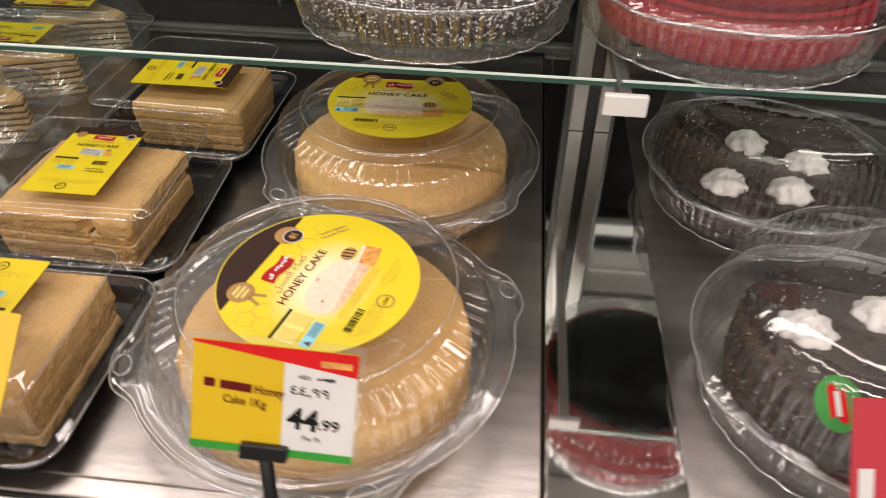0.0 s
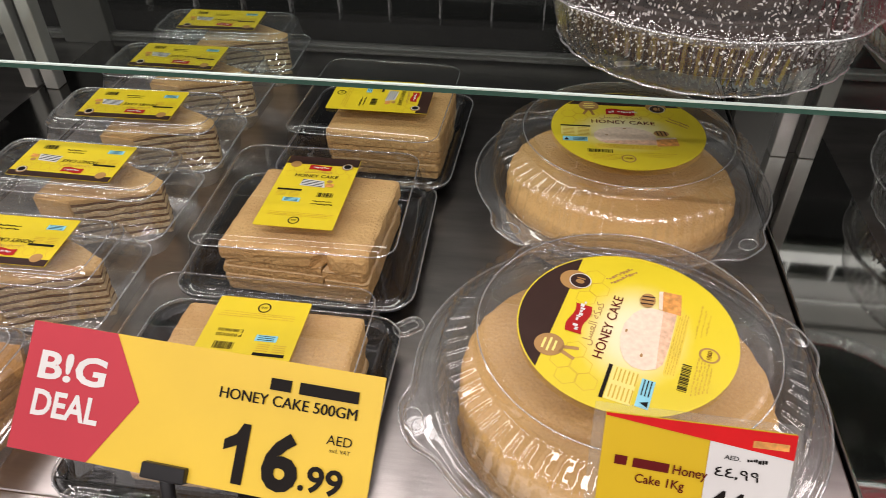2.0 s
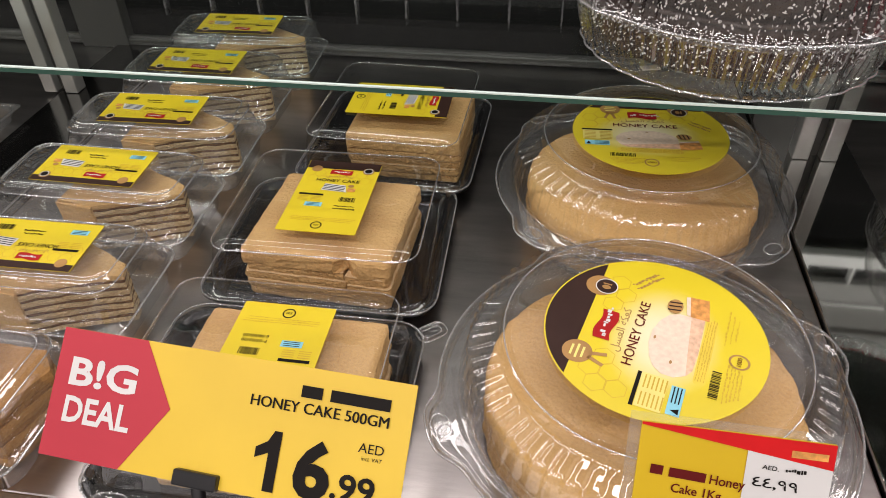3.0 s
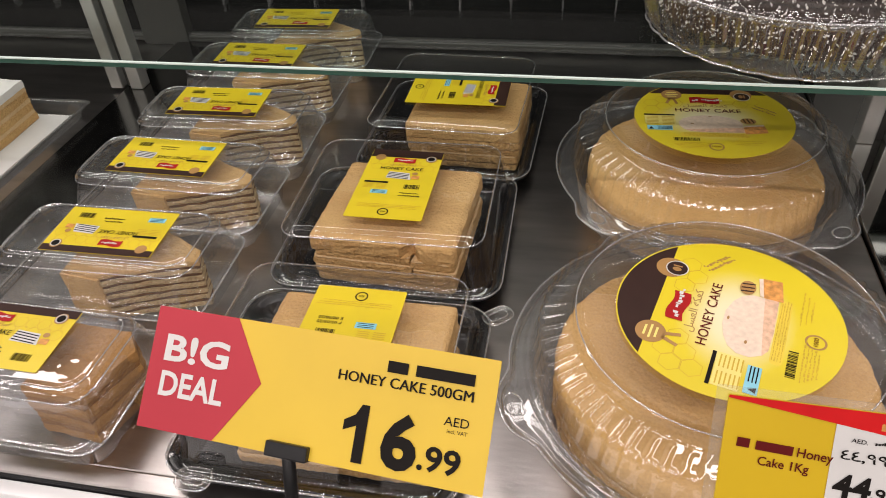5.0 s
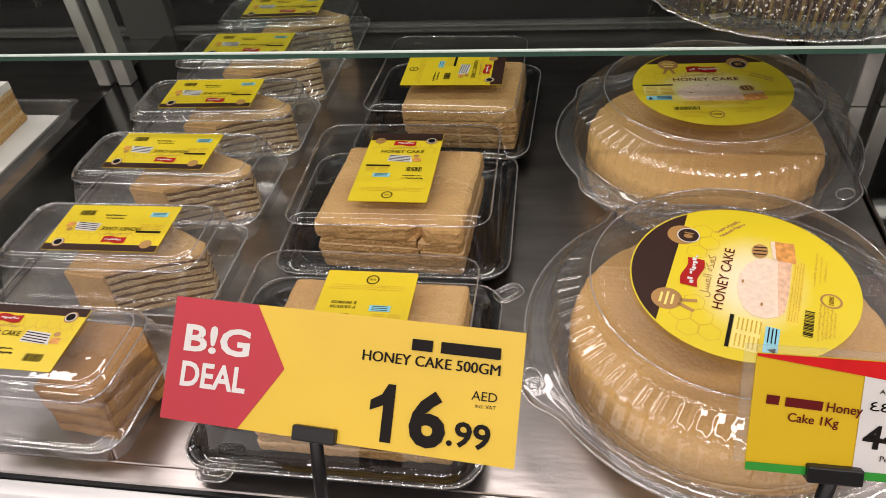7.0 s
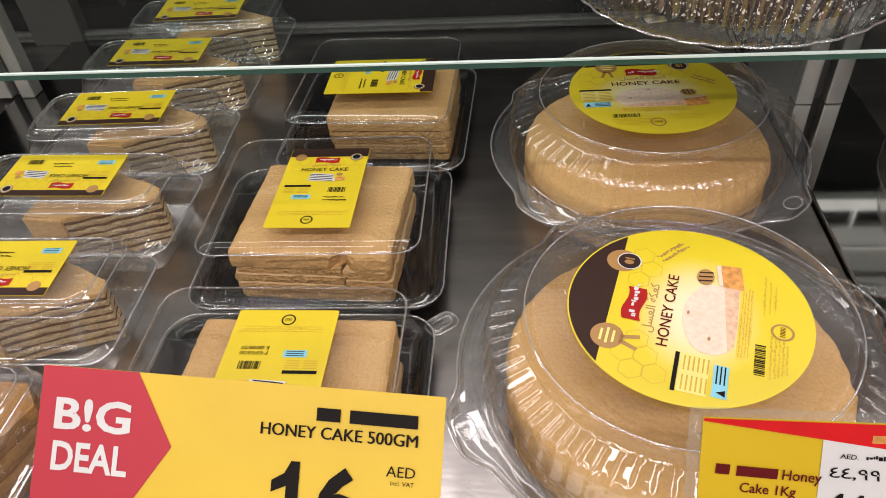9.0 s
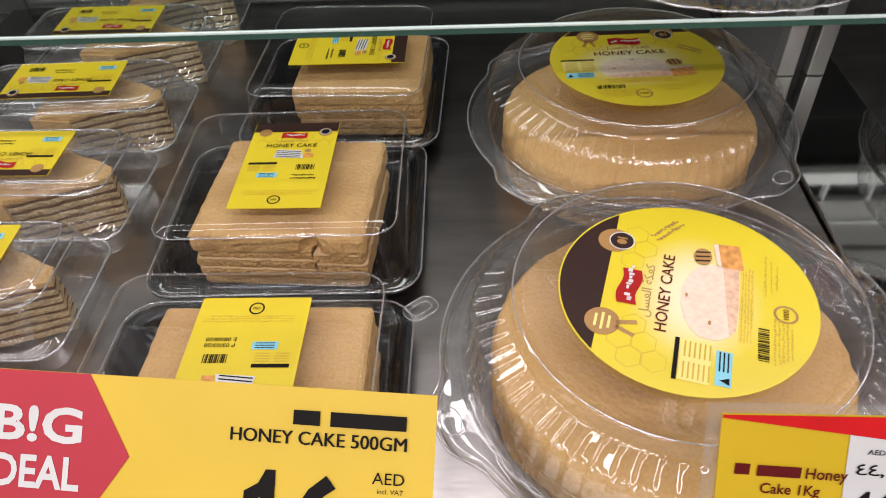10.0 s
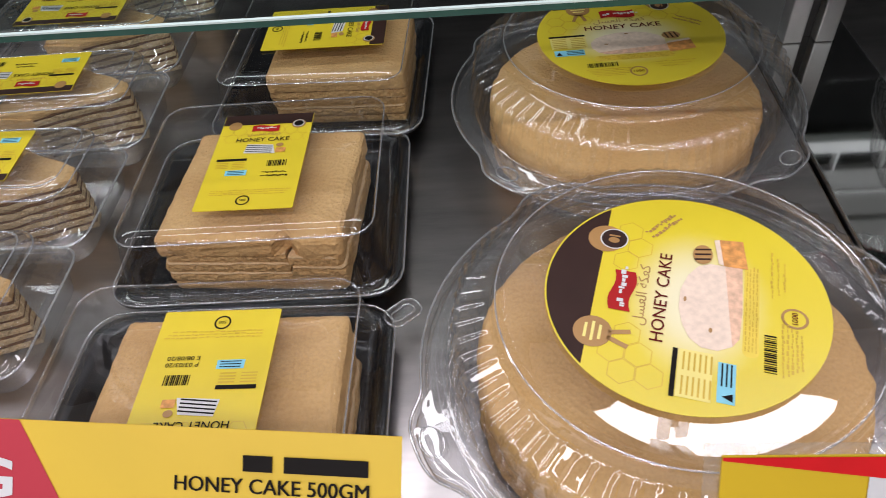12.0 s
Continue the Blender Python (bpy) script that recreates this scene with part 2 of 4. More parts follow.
def box_bm(x0, x1, y0, y1, z0, z1, bevel=0.0, seg=2):
    bm = bmesh.new()
    bmesh.ops.create_cube(bm, size=1)
    for v in bm.verts:
        v.co = Vector(((x0 + x1) / 2 + v.co.x * (x1 - x0), (y0 + y1) / 2 + v.co.y * (y1 - y0), (z0 + z1) / 2 + v.co.z * (z1 - z0)))
    if bevel:
        bmesh.ops.bevel(bm, geom=bm.edges[:], offset=bevel, segments=seg, affect="EDGES", profile=0.5)
    return bm


def structure(name, bm, mat, label, category="", smooth=False):
    ob = new(name, mesh_of(bm, name, mat, smooth))
    return tagged(ob, label, category or name.split("_")[0], kind="structure")


def rings_bm(rings, close_first=False, close_last=False):
    """Join rings of equally many points; optional fans at both ends."""
    bm = bmesh.new()
    vs = [[bm.verts.new(p) for p in ring] for ring in rings]
    n = len(rings[0])
    for a, b in zip(vs, vs[1:]):
        for i in range(n):
            bm.faces.new((a[i], a[(i + 1) % n], b[(i + 1) % n], b[i]))
    if close_first:
        bm.faces.new(vs[0][::-1])
    if close_last:
        bm.faces.new(vs[-1])
    return bm


def rrect(hx, hy, r, z, seg=6, jitter=0.0, salt=0.0):
    out = []
    for k, (sx, sy) in enumerate(((1, 1), (-1, 1), (-1, -1), (1, -1))):
        for i in range(seg + 1):
            a = math.pi / 2 * (k + i / seg)
            x, y = sx * (hx - r) + r * math.cos(a), sy * (hy - r) + r * math.sin(a)
            if jitter:
                w = noise.noise_vector(Vector((x * 60, y * 60, z * 90 + salt)))
                x, y = x + jitter * w.x, y + jitter * w.y
            out.append((x, y, z))
    return out


def rrect_fine(hx, hy, r, z, step=0.004, jitter=0.0, salt=0.0, zj=0.0):
    """A rounded rectangle with points along its sides too, for crumbly edges."""
    base = rrect(hx, hy, r, z, 4)
    out = []
    for i, p in enumerate(base):
        q = base[(i + 1) % len(base)]
        k = max(1, round(math.dist(p, q) / step)) if i % 5 == 4 else 1
        for j in range(k):
            f = j / k
            x, y = p[0] + (q[0] - p[0]) * f, p[1] + (q[1] - p[1]) * f
            w = noise.noise_vector(Vector((x * 140, y * 140, z * 200 + salt)))
            w2 = noise.noise_vector(Vector((x * 320, y * 320, z * 260 + salt)))
            out.append((x + jitter * (w.x + 0.9 * w2.x), y + jitter * (w.y + 0.9 * w2.y), z + zj * w.z))
    return out


def rings_round(profile, n=192, flute=None, ears=None, salt=0.0, wob=0.0, wave=0.0):
    """Revolve (r, z, flute amount, ear amount, rise of the ribs) about z."""
    rings = []
    for r, z, fa, ea, *rise in profile:
        ring = []
        for i in range(n):
            a = 2 * math.pi * i / n
            rr, z_rib = r, 0.0
            if flute:
                c = math.cos(flute * a)
                rr += fa * (0.5 + 0.5 * c) ** 2
                if rise:
                    z_rib = rise[0] * (0.5 + 0.5 * math.tanh(2.6 * (c - 0.5))) * (1.0 if round(flute * a / (2 * math.pi)) % 2 else 0.7)
            if ears and ea:
                e = max(math.exp(-(((math.degrees(a) - b + 180) % 360 - 180) / 10.5) ** 4) for b in ears)
                rr += ea * e
            if wob:
                rr += wob * noise.noise(Vector((math.cos(a) * 4, math.sin(a) * 4, z * 60 + salt)))
            zz = z + z_rib + wave * noise.noise(Vector((rr * math.cos(a) * 150, rr * math.sin(a) * 150, salt))) * (1 if r > 0.086 else 0)
            ring.append((rr * math.cos(a), rr * math.sin(a), zz))
        rings.append(ring)
    return rings


def bead_mesh(path, radius, name="rim", sides=6):
    """A thin rolled edge along a closed path."""
    n = len(path)
    rings = []
    for k in range(sides):
        rings.append([])
    for i, p in enumerate(path):
        t = Vector(path[(i + 1) % n]) - Vector(path[i - 1])
        out = Vector((t.y, -t.x, 0)).normalized()
        for k in range(sides):
            a = 2 * math.pi * k / sides
            rings[k].append(tuple(Vector(p) + out * (radius * math.cos(a)) + Vector((0, 0, radius * math.sin(a)))))
    return mesh_of(rings_bm(rings + [rings[0]]), name, M_RIM)


def circle_path(prof, n=192, salt=0.0):
    """The path of one ring of a lid profile."""
    return rings_round([prof], n, None, EARS, salt)[0]


# ---------------------------------------------------------------- print helpers (x right, y up, z out of the paper)
def flat_bm(points, z):
    bm = bmesh.new()
    bm.faces.new([bm.verts.new((x, y, z)) for x, y in points])
    return bm


def rect_pts(cx, cy, w, h, deg=0.0, r=0.0):
    c, s = math.cos(radians(deg)), math.sin(radians(deg))
    pts = [(-w / 2, -h / 2), (w / 2, -h / 2), (w / 2, h / 2), (-w / 2, h / 2)]
    if r:
        pts = [(p[0], p[1]) for p in rrect(w / 2, h / 2, r, 0, 4)]
    return [(cx + c * x - s * y, cy + s * x + c * y) for x, y in pts]


def disc_pts(cx, cy, rx, ry=None, n=32):
    ry = ry or rx
    return [(cx + rx * math.cos(2 * math.pi * i / n), cy + ry * math.sin(2 * math.pi * i / n)) for i in range(n)]


def bars_bm(bars, z):
    bm = bmesh.new()
    for pts in bars:
        bm.faces.new([bm.verts.new((x, y, z)) for x, y in pts])
    return bm


def ring_bm(cx, cy, r0, r1, z, n=32):
    bm = bmesh.new()
    a = [bm.verts.new((x, y, z)) for x, y in disc_pts(cx, cy, r0, n=n)]
    b = [bm.verts.new((x, y, z)) for x, y in disc_pts(cx, cy, r1, n=n)]
    for i in range(n):
        bm.faces.new((a[i], a[(i + 1) % n], b[(i + 1) % n], b[i]))
    return bm


def text_mesh(body, cx, cy, width, height, z, mat, deg=0.0, bold=0.0, shear=0.0):
    """Lettering in the built-in font, fitted into width x height round a centre."""
    cu = bpy.data.curves.new("lettering", "FONT")
    cu.body, cu.size, cu.offset, cu.resolution_u, cu.shear = body, 1.0, bold, 3, shear
    tmp = bpy.data.objects.new("lettering", cu)
    me = bpy.data.meshes.new_from_object(tmp)
    bpy.data.objects.remove(tmp)
    co = np.zeros(len(me.vertices) * 3)
    me.vertices.foreach_get("co", co)
    co = co.reshape(-1, 3)
    lo, hi = co.min(0), co.max(0)
    x = (co[:, 0] - (lo[0] + hi[0]) / 2) * (width / (hi[0] - lo[0]))
    y = (co[:, 1] - (lo[1] + hi[1]) / 2) * (height / (hi[1] - lo[1]))
    c, s = math.cos(radians(deg)), math.sin(radians(deg))
    co[:, 0], co[:, 1], co[:, 2] = cx + c * x - s * y, cy + s * x + c * y, z
    me.vertices.foreach_set("co", co.ravel())
    me.update()
    me.materials.clear()
    me.materials.append(mat)
    return me


def hex_lines(cx, cy, s, w):
    """Outline of one hexagon as six thin bars."""
    out = []
    for k in range(6):
        a = radians(60 * k + 30)
        out.append(rect_pts(cx + s * 0.866 * math.cos(a), cy + s * 0.866 * math.sin(a), s, w, 60 * k + 120))
    return out


def barcode(cx, cy, w, h, n=15, seed=3):
    rnd = random.Random(seed)
    out, x = [], cx - w / 2
    for i in range(n):
        bw = w / n * rnd.choice((0.35, 0.5, 0.75))
        out.append(rect_pts(x + bw / 2, cy, bw, h))
        x += w / n
    return out


def logo_flag(cx, cy, w, h):
    """A waving red banner outline."""
    pts = []
    for i in range(9):
        f = i / 8
        pts.append((cx - w / 2 + w * f, cy - h / 2 + 0.12 * h * math.sin(2 * math.pi * f)))
    for i in range(9):
        f = 1 - i / 8
        pts.append((cx - w / 2 + w * f, cy + h / 2 + 0.12 * h * math.sin(2 * math.pi * f)))
    return pts


def arch_bars(cx, cy, w, h, n, seed):
    """Unreadable script as a row of short bars."""
    rnd = random.Random(seed)
    out, x = [], cx - w / 2
    while x < cx + w / 2:
        bw = w / n * rnd.uniform(0.5, 1.3)
        out.append(rect_pts(x + bw / 2, cy + rnd.uniform(-0.2, 0.2) * h, bw * 0.8, h * rnd.uniform(0.3, 0.8)))
        x += bw
    return out


ARABIC = "\ufede\ufeb4\ufecc\ufedf\ufe8d \ufe94\ufedc\ufecc\ufedb"
T0, T1, T2, T3 = 0.00035, 0.0005, 0.00065, 0.0008


def round_label(parent, m):
    """Round yellow honey cake label, brown cap at the top."""
    R = 0.0472
    n = 72
    bm = rings_bm([[(R * math.cos(2 * math.pi * i / n), R * math.sin(2 * math.pi * i / n), z) for i in range(n)] for z in (0, 0.0003)], True, True)
    lab = part("label", bm, M_ROUNDLAB, parent, "round yellow paper label with brown cap", m, smooth=False)
    p = lambda nm, bm_, mt, lb="": part(nm, bm_, mt, lab, lb, smooth=False)
    c = 0.0293
    a0 = math.asin(c / (R - 0.0006))
    cap = [((R - 0.0006) * math.cos(a0 + (math.pi - 2 * a0) * i / 30), (R - 0.0006) * math.sin(a0 + (math.pi - 2 * a0) * i / 30)) for i in range(31)]
    p("brown_cap", flat_bm(cap, T0), M_BROWN)
    hexes = []
    for hx, hy in ((-0.036, 0.0165), (-0.0285, 0.0120), (-0.036, 0.0078), (-0.0285, 0.0207), (-0.0210, 0.0165), (0.0185, 0.0165), (0.0260, 0.0207), (0.0110, 0.0207)):
        hexes += hex_lines(hx, hy, 0.0048, 0.0003)
    p("honeycomb_print", bars_bm(hexes, T0), M_OCHRE)
    p("badge", flat_bm(disc_pts(0.0205, 0.0290, 0.0066), T1), M_GOLD)
    p("badge_ring", ring_bm(0.0208, 0.0262, 0.0046, 0.0051, T2), M_PAPER)
    p("badge_centre", flat_bm(disc_pts(0.0208, 0.0262, 0.0046), T2), M_BROWN)
    p("badge_print", bars_bm([disc_pts(0.0200, 0.0262, 0.0014, 0.0020), rect_pts(0.0222, 0.0262, 0.0008, 0.0040)], T3), M_GOLD)
    p("seal", flat_bm(disc_pts(-0.0226, 0.0276, 0.0064), T1), M_GOLD)
    p("seal_bars", bars_bm([rect_pts(-0.0226, 0.0276 + d, w, 0.0010) for d, w in ((0.0024, 0.006), (0, 0.008), (-0.0024, 0.006))], T2), M_PALE)
    p("ribbon", bars_bm([rect_pts(-0.0252, 0.0192, 0.0018, 0.0075, -20), rect_pts(-0.0210, 0.0190, 0.0018, 0.0075, 14)], T1), M_GOLD)
    p("logo_banner", flat_bm(logo_flag(-0.0030, 0.0203, 0.0180, 0.0072), T2), M_LOGO)
    p("logo_mark", bars_bm(arch_bars(-0.0090, 0.0202, 0.0030, 0.0032, 2, 4) + arch_bars(0.0008, 0.0203, 0.0115, 0.0030, 6, 2), T3), M_PAPER)
    p("script_lettering", text_mesh(ARABIC, -0.0030, 0.0133, 0.0270, 0.0050, T1, M_GOLD), M_GOLD)
    p("lettering", text_mesh("HONEY CAKE", -0.0023, 0.0072, 0.0393, 0.0043, T2, M_WINE, bold=0.004), M_WINE)
    pic = [(-0.0185, -0.0165), (-0.0212, -0.0120), (-0.0210, -0.0070), (-0.0180, -0.0030), (-0.0130, -0.0005), (-0.0060, 0.0012), (0.0020, 0.0012), (0.0090, -0.0008), (0.0140, -0.0040), (0.0160, -0.0080), (0.0160, -0.0130), (-0.0050, -0.0150)]
    p("cake_picture", flat_bm(pic, T1), M_BEIGE)
    p("crust_picture", flat_bm([(-0.0185, -0.0165), (-0.0050, -0.0150), (0.0160, -0.0130), (0.0162, -0.0188), (-0.0040, -0.0192), (-0.0150, -0.0186)], T1), M_PINKCR)
    p("raisin_picture", flat_bm(disc_pts(-0.0135, -0.0095, 0.0011, 0.0006, 10), T2), M_GOLD)
    p("raisin_picture", flat_bm(disc_pts(-0.0020, -0.0006, 0.0011, 0.0005, 10), T2), M_GOLD)
    p("slice_picture", flat_bm([(0.0160, -0.0125), (0.0284, -0.0105), (0.0292, -0.0186), (0.0160, -0.0206)], T2), M_ORANGE)
    p("slice_top", flat_bm([(0.0160, -0.0125), (0.0284, -0.0105), (0.0278, -0.0088), (0.0166, -0.0108)], T2), M_BEIGE)
    p("dipper_picture", flat_bm(disc_pts(0.0198, -0.0052, 0.0046, 0.0034), T3), M_GOLD)
    p("dipper_rings", bars_bm([rect_pts(0.0198 + d, -0.0052, 0.0008, 0.0056, 12) for d in (-0.0024, 0, 0.0024)], T3 + 0.0001), M_BROWN)
    p("table_head", flat_bm(rect_pts(-0.0322, 0.0008, 0.0185, 0.0016), T1), M_INK)
    p("table_field", flat_bm(rect_pts(-0.0320, -0.0056, 0.0182, 0.0106), T1), M_PALE)
    p("table_print", bars_bm([rect_pts(-0.0320 + dx, -0.0020 - 0.0017 * k, 0.0070, 0.0006) for k in range(6) for dx in (-0.0046, 0.0046)], T2), M_OCHRE)
    p("blue_box", flat_bm(rect_pts(-0.0328, -0.0152, 0.0150, 0.0054), T1), M_BLUE)
    p("blue_box_print", bars_bm([rect_pts(-0.0300, -0.0138 - 0.0014 * k, 0.0085, 0.0005) for k in range(3)] + [[(-0.0395, -0.0172), (-0.0365, -0.0172), (-0.0380, -0.0140)]], T2), M_INK)
    p("barcode", bars_bm(barcode(-0.0184, -0.0280, 0.0150, 0.0038, 18), T1), M_INK)
    p("small_print_field", flat_bm(rect_pts(-0.0020, -0.0220, 0.0385, 0.0050, 0, 0.0020), T0), M_PALEOCHRE)
    p("small_print", bars_bm([q_ for k in range(4) for q_ in arch_bars(-0.0020, -0.0204 - 0.0011 * k, 0.035, 0.0007, 16, k)], T1), M_OCHRE)
    p("small_print", bars_bm([q_ for k in range(5) for q_ in arch_bars(-0.0160, -0.0318 - 0.0014 * k, 0.022 - 0.002 * k, 0.0010, 10, k + 3)] + [q_ for k in range(3) for q_ in arch_bars(0.0150, -0.0285 - 0.0020 * k, 0.021 - 0.004 * k, 0.0009, 9, k + 30)], T1), M_OCHRE)
    p("weight_ring", ring_bm(-0.0024, -0.0355, 0.0034, 0.0043, T1), M_GOLD)
    p("weight_lettering", text_mesh("1000", -0.0024, -0.0355, 0.0050, 0.0019, T2, M_WINE, bold=0.008), M_WINE)
    p("date_bars", bars_bm([q for r in (arch_bars(0, 0.0014, 0.015, 0.0022, 10, 8), arch_bars(0, -0.0014, 0.015, 0.0022, 10, 9)) for q in r], T1), M_GOLD).matrix_local = pose(0.0315, 0.0095, 0, 0, 0, -38)
    return lab


def box_label(parent, m, landscape=False, dated=False):
    """Yellow label of the half kilo boxes."""
    w, h = (0.0690, 0.0390) if landscape else (0.0465, 0.0730)
    bm = rings_bm([rrect(w / 2, h / 2, 0.0008, z, 2) for z in (0, 0.0003)], True, True)
    lab = part("label", bm, M_YELLOW, parent, "yellow paper label with brown band", m, smooth=False)
    p = lambda nm, bm_, mt: part(nm, bm_, mt, lab, smooth=False)
    band = 0.0052 if landscape else 0.0085
    p("brown_band", flat_bm(rect_pts(0, h / 2 - band / 2, w - 0.0004, band), T0), M_BROWN)
    ty = h / 2 - band
    sx = 0.0265 if landscape else 0.0165
    p("badge", flat_bm(disc_pts(sx, ty - 0.0008, 0.0036), T1), M_GOLD)
    p("badge_centre", flat_bm(disc_pts(sx, ty - 0.0008, 0.0024), T2), M_INK)
    p("badge_ring", ring_bm(sx, ty - 0.0008, 0.0024, 0.0029, T3), M_PAPER)
    p("seal", flat_bm(disc_pts(-sx, ty - 0.0008, 0.0034), T1), M_GOLD)
    hexes = []
    for i in range(-5 if landscape else -3, 6 if landscape else 4):
        for k in range(2):
            hexes += hex_lines(i * 0.0066 + 0.0033 * k, ty - 0.0055 - 0.0057 * k, 0.0037, 0.00025)
    hexes = [q for q in hexes if all(abs(x) < w / 2 - 0.0004 for x, y in q)]
    p("honeycomb_print", bars_bm(hexes, T0), M_OCHRE)
    lx = -0.006 if landscape else 0.0
    p("logo_banner", flat_bm(logo_flag(lx, ty - 0.0038, 0.0140, 0.0048), T2), M_LOGO)
    p("logo_mark", bars_bm(arch_bars(lx, ty - 0.0038, 0.0098, 0.0020, 7, 2), T3), M_PAPER)
    p("script_lettering", text_mesh(ARABIC, lx, ty - 0.0086, 0.0170, 0.0028, T1, M_GOLD), M_GOLD)
    hw = 0.027 if not landscape else 0.024
    p("lettering", text_mesh("HONEY CAKE", lx, ty - 0.0130, hw, 0.0031, T2, M_INK, bold=0.006), M_INK)
    # slice picture with dark layers
    px, py = (0.0160, ty - 0.0145) if landscape else (0.000, ty - 0.0205)
    p("slice_picture", flat_bm([(px - 0.008, py - 0.003), (px - 0.007, py + 0.004), (px + 0.006, py + 0.003), (px + 0.008, py - 0.004)], T1), M_PAPER)
    p("slice_stripes", bars_bm([rect_pts(px - 0.0005, py - 0.0026 + 0.0016 * k, 0.0135, 0.0006, -6) for k in range(4)], T2), M_INK)
    p("crust_picture", flat_bm(rect_pts(px + 0.0105, py - 0.0015, 0.0050, 0.0035), T2), M_ORANGE)
    p("dipper_picture", flat_bm(disc_pts(px + 0.0095, py + 0.0026, 0.0018, 0.0015), T2), M_GOLD)
    bx, by = (-0.0235, ty - 0.0110) if landscape else (-0.0125, ty - 0.0285)
    p("table_head", flat_bm(rect_pts(bx, by, 0.0150, 0.0018), T1), M_INK)
    p("table_print", bars_bm([rect_pts(bx + dx, by - 0.0022 - 0.0013 * k, 0.0060, 0.0005) for k in range(4) for dx in (-0.004, 0.004)], T1), M_OCHRE)
    qx, qy = (-0.0240, ty - 0.0260) if landscape else (-0.0085, ty - 0.0385)
    p("blue_box", flat_bm(rect_pts(qx, qy, 0.0105, 0.0040), T1), M_BLUE)
    p("blue_box_print", bars_bm([rect_pts(qx, qy + 0.0012 - 0.0012 * k, 0.0080, 0.0004) for k in range(3)], T2), M_INK)
    cx, cy = (0.0215, ty - 0.0265) if landscape else (0.0105, ty - 0.0320)
    p("barcode", bars_bm(barcode(cx, cy, 0.0100, 0.0045, 13), T1), M_INK)
    dx, dy = (0.002, ty - 0.0235) if landscape else (0.0100, ty - 0.0400)
    if dated:
        p("date_lettering", text_mesh("P 03/03/20", dx, dy + 0.0014, 0.0125, 0.0019, T2, M_INK, bold=0.005), M_INK)
        p("date_lettering", text_mesh("E 08/08/20", dx, dy - 0.0016, 0.0125, 0.0019, T2, M_INK, bold=0.005), M_INK)
    else:
        p("date_bars", bars_bm(arch_bars(dx, dy + 0.0012, 0.012, 0.0016, 9, 2) + arch_bars(dx, dy - 0.0014, 0.012, 0.0016, 9, 3), T1), M_INK)
    if not landscape:
        p("small_print", bars_bm([q_ for k in range(3) for q_ in arch_bars(0, -h / 2 + 0.0104 + 0.0014 * k, 0.036, 0.0009, 16, k)], T1), M_OCHRE)
        p("weight_ring", ring_bm(-0.001, -h / 2 + 0.0062, 0.0026, 0.0033, T1), M_INK)
        p("weight_lettering", text_mesh("500", -0.001, -h / 2 + 0.0062, 0.0030, 0.0014, T2, M_INK, bold=0.01), M_INK)
    return lab


# ---------------------------------------------------------------- the shop round the case
structure("floor", box_bm(-3.2, 3.2, -3.2, 1.6, -0.86, -0.80), M_FLOOR, "pale tiled shop floor")
structure("ceiling", box_bm(-3.2, 3.2, -3.2, 1.6, 2.40, 2.46), M_SHOP, "plain pale shop ceiling")
structure("wall_north", box_bm(-3.2, 3.2, 1.5, 1.6, -0.80, 2.40), M_SHOP, "plain pale shop wall behind the case", "wall")
structure("wall_south", box_bm(-3.2, 3.2, -3.3, -3.2, -0.80, 2.40), M_SHOP, "plain pale shop wall", "wall")
structure("wall_west", box_bm(-3.3, -3.2, -3.2, 1.6, -0.80, 2.40), M_SHOP, "plain pale shop wall", "wall")
structure("wall_east", box_bm(3.2, 3.3, -3.2, 1.6, -0.80, 2.40), M_SHOP, "plain pale shop wall", "wall")

# ---------------------------------------------------------------- chilled display case
case = thing("display_case", "dark chilled bakery display case with steel deck", "display case", pose(0, 0, 0))
part("back_panel", box_bm(-1.45, 0.95, 0.705, 0.735, -0.20, 0.80), M_DARKWALL, case, "dark back panel", smooth=False)
part("upper_back_panel", box_bm(-1.45, 0.95, 0.695, 0.7045, 0.362, 0.745), M_MIDGREY, case, "grey upper back panel", smooth=False)
# left bays get darker colours so their reflection in the shelf glass stays dim
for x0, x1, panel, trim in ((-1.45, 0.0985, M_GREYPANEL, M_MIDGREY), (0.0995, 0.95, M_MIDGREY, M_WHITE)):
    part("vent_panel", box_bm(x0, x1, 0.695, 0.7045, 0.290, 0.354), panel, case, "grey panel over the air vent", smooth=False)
    part("vent_trim", box_bm(x0, x1, 0.692, 0.7045, 0.2505, 0.266, 0.001), trim, case, "trim under the air vent, darkened in the left bays to dim its reflection", smooth=False)
for k in range(50):
    part("vent_bar", box_bm(-1.43 + 0.047 * k, -1.4285 + 0.047 * k, 0.695, 0.7045, 0.2662, 0.2898), M_WHITE, case, smooth=False)
part("panel_line", box_bm(-1.45, 0.95, 0.6935, 0.6949, 0.3180, 0.3200), M_WHITE, case, "thin pale line on the vent panel", smooth=False)
# added bar that draws the faint reflected band along the back
part("reflection_bar", box_bm(-1.40, 0.90, 0.692, 0.7045, DECK + 0.002, DECK + 0.010, 0.002), M_GREYPANEL, case, "grey bar added for a faint reflected band", smooth=True)
part("canopy", box_bm(-1.45, 0.95, 0.30, 0.705, 0.745, 0.80), M_WHITE, case, "white canopy", smooth=False)
part("end_panel", box_bm(-1.48, -1.45, 0.16, 0.735, -0.80, 0.80), M_DARKWALL, case, smooth=False)
part("end_panel", box_bm(0.95, 0.98, 0.16, 0.735, -0.80, 0.80), M_DARKWALL, case, smooth=False)
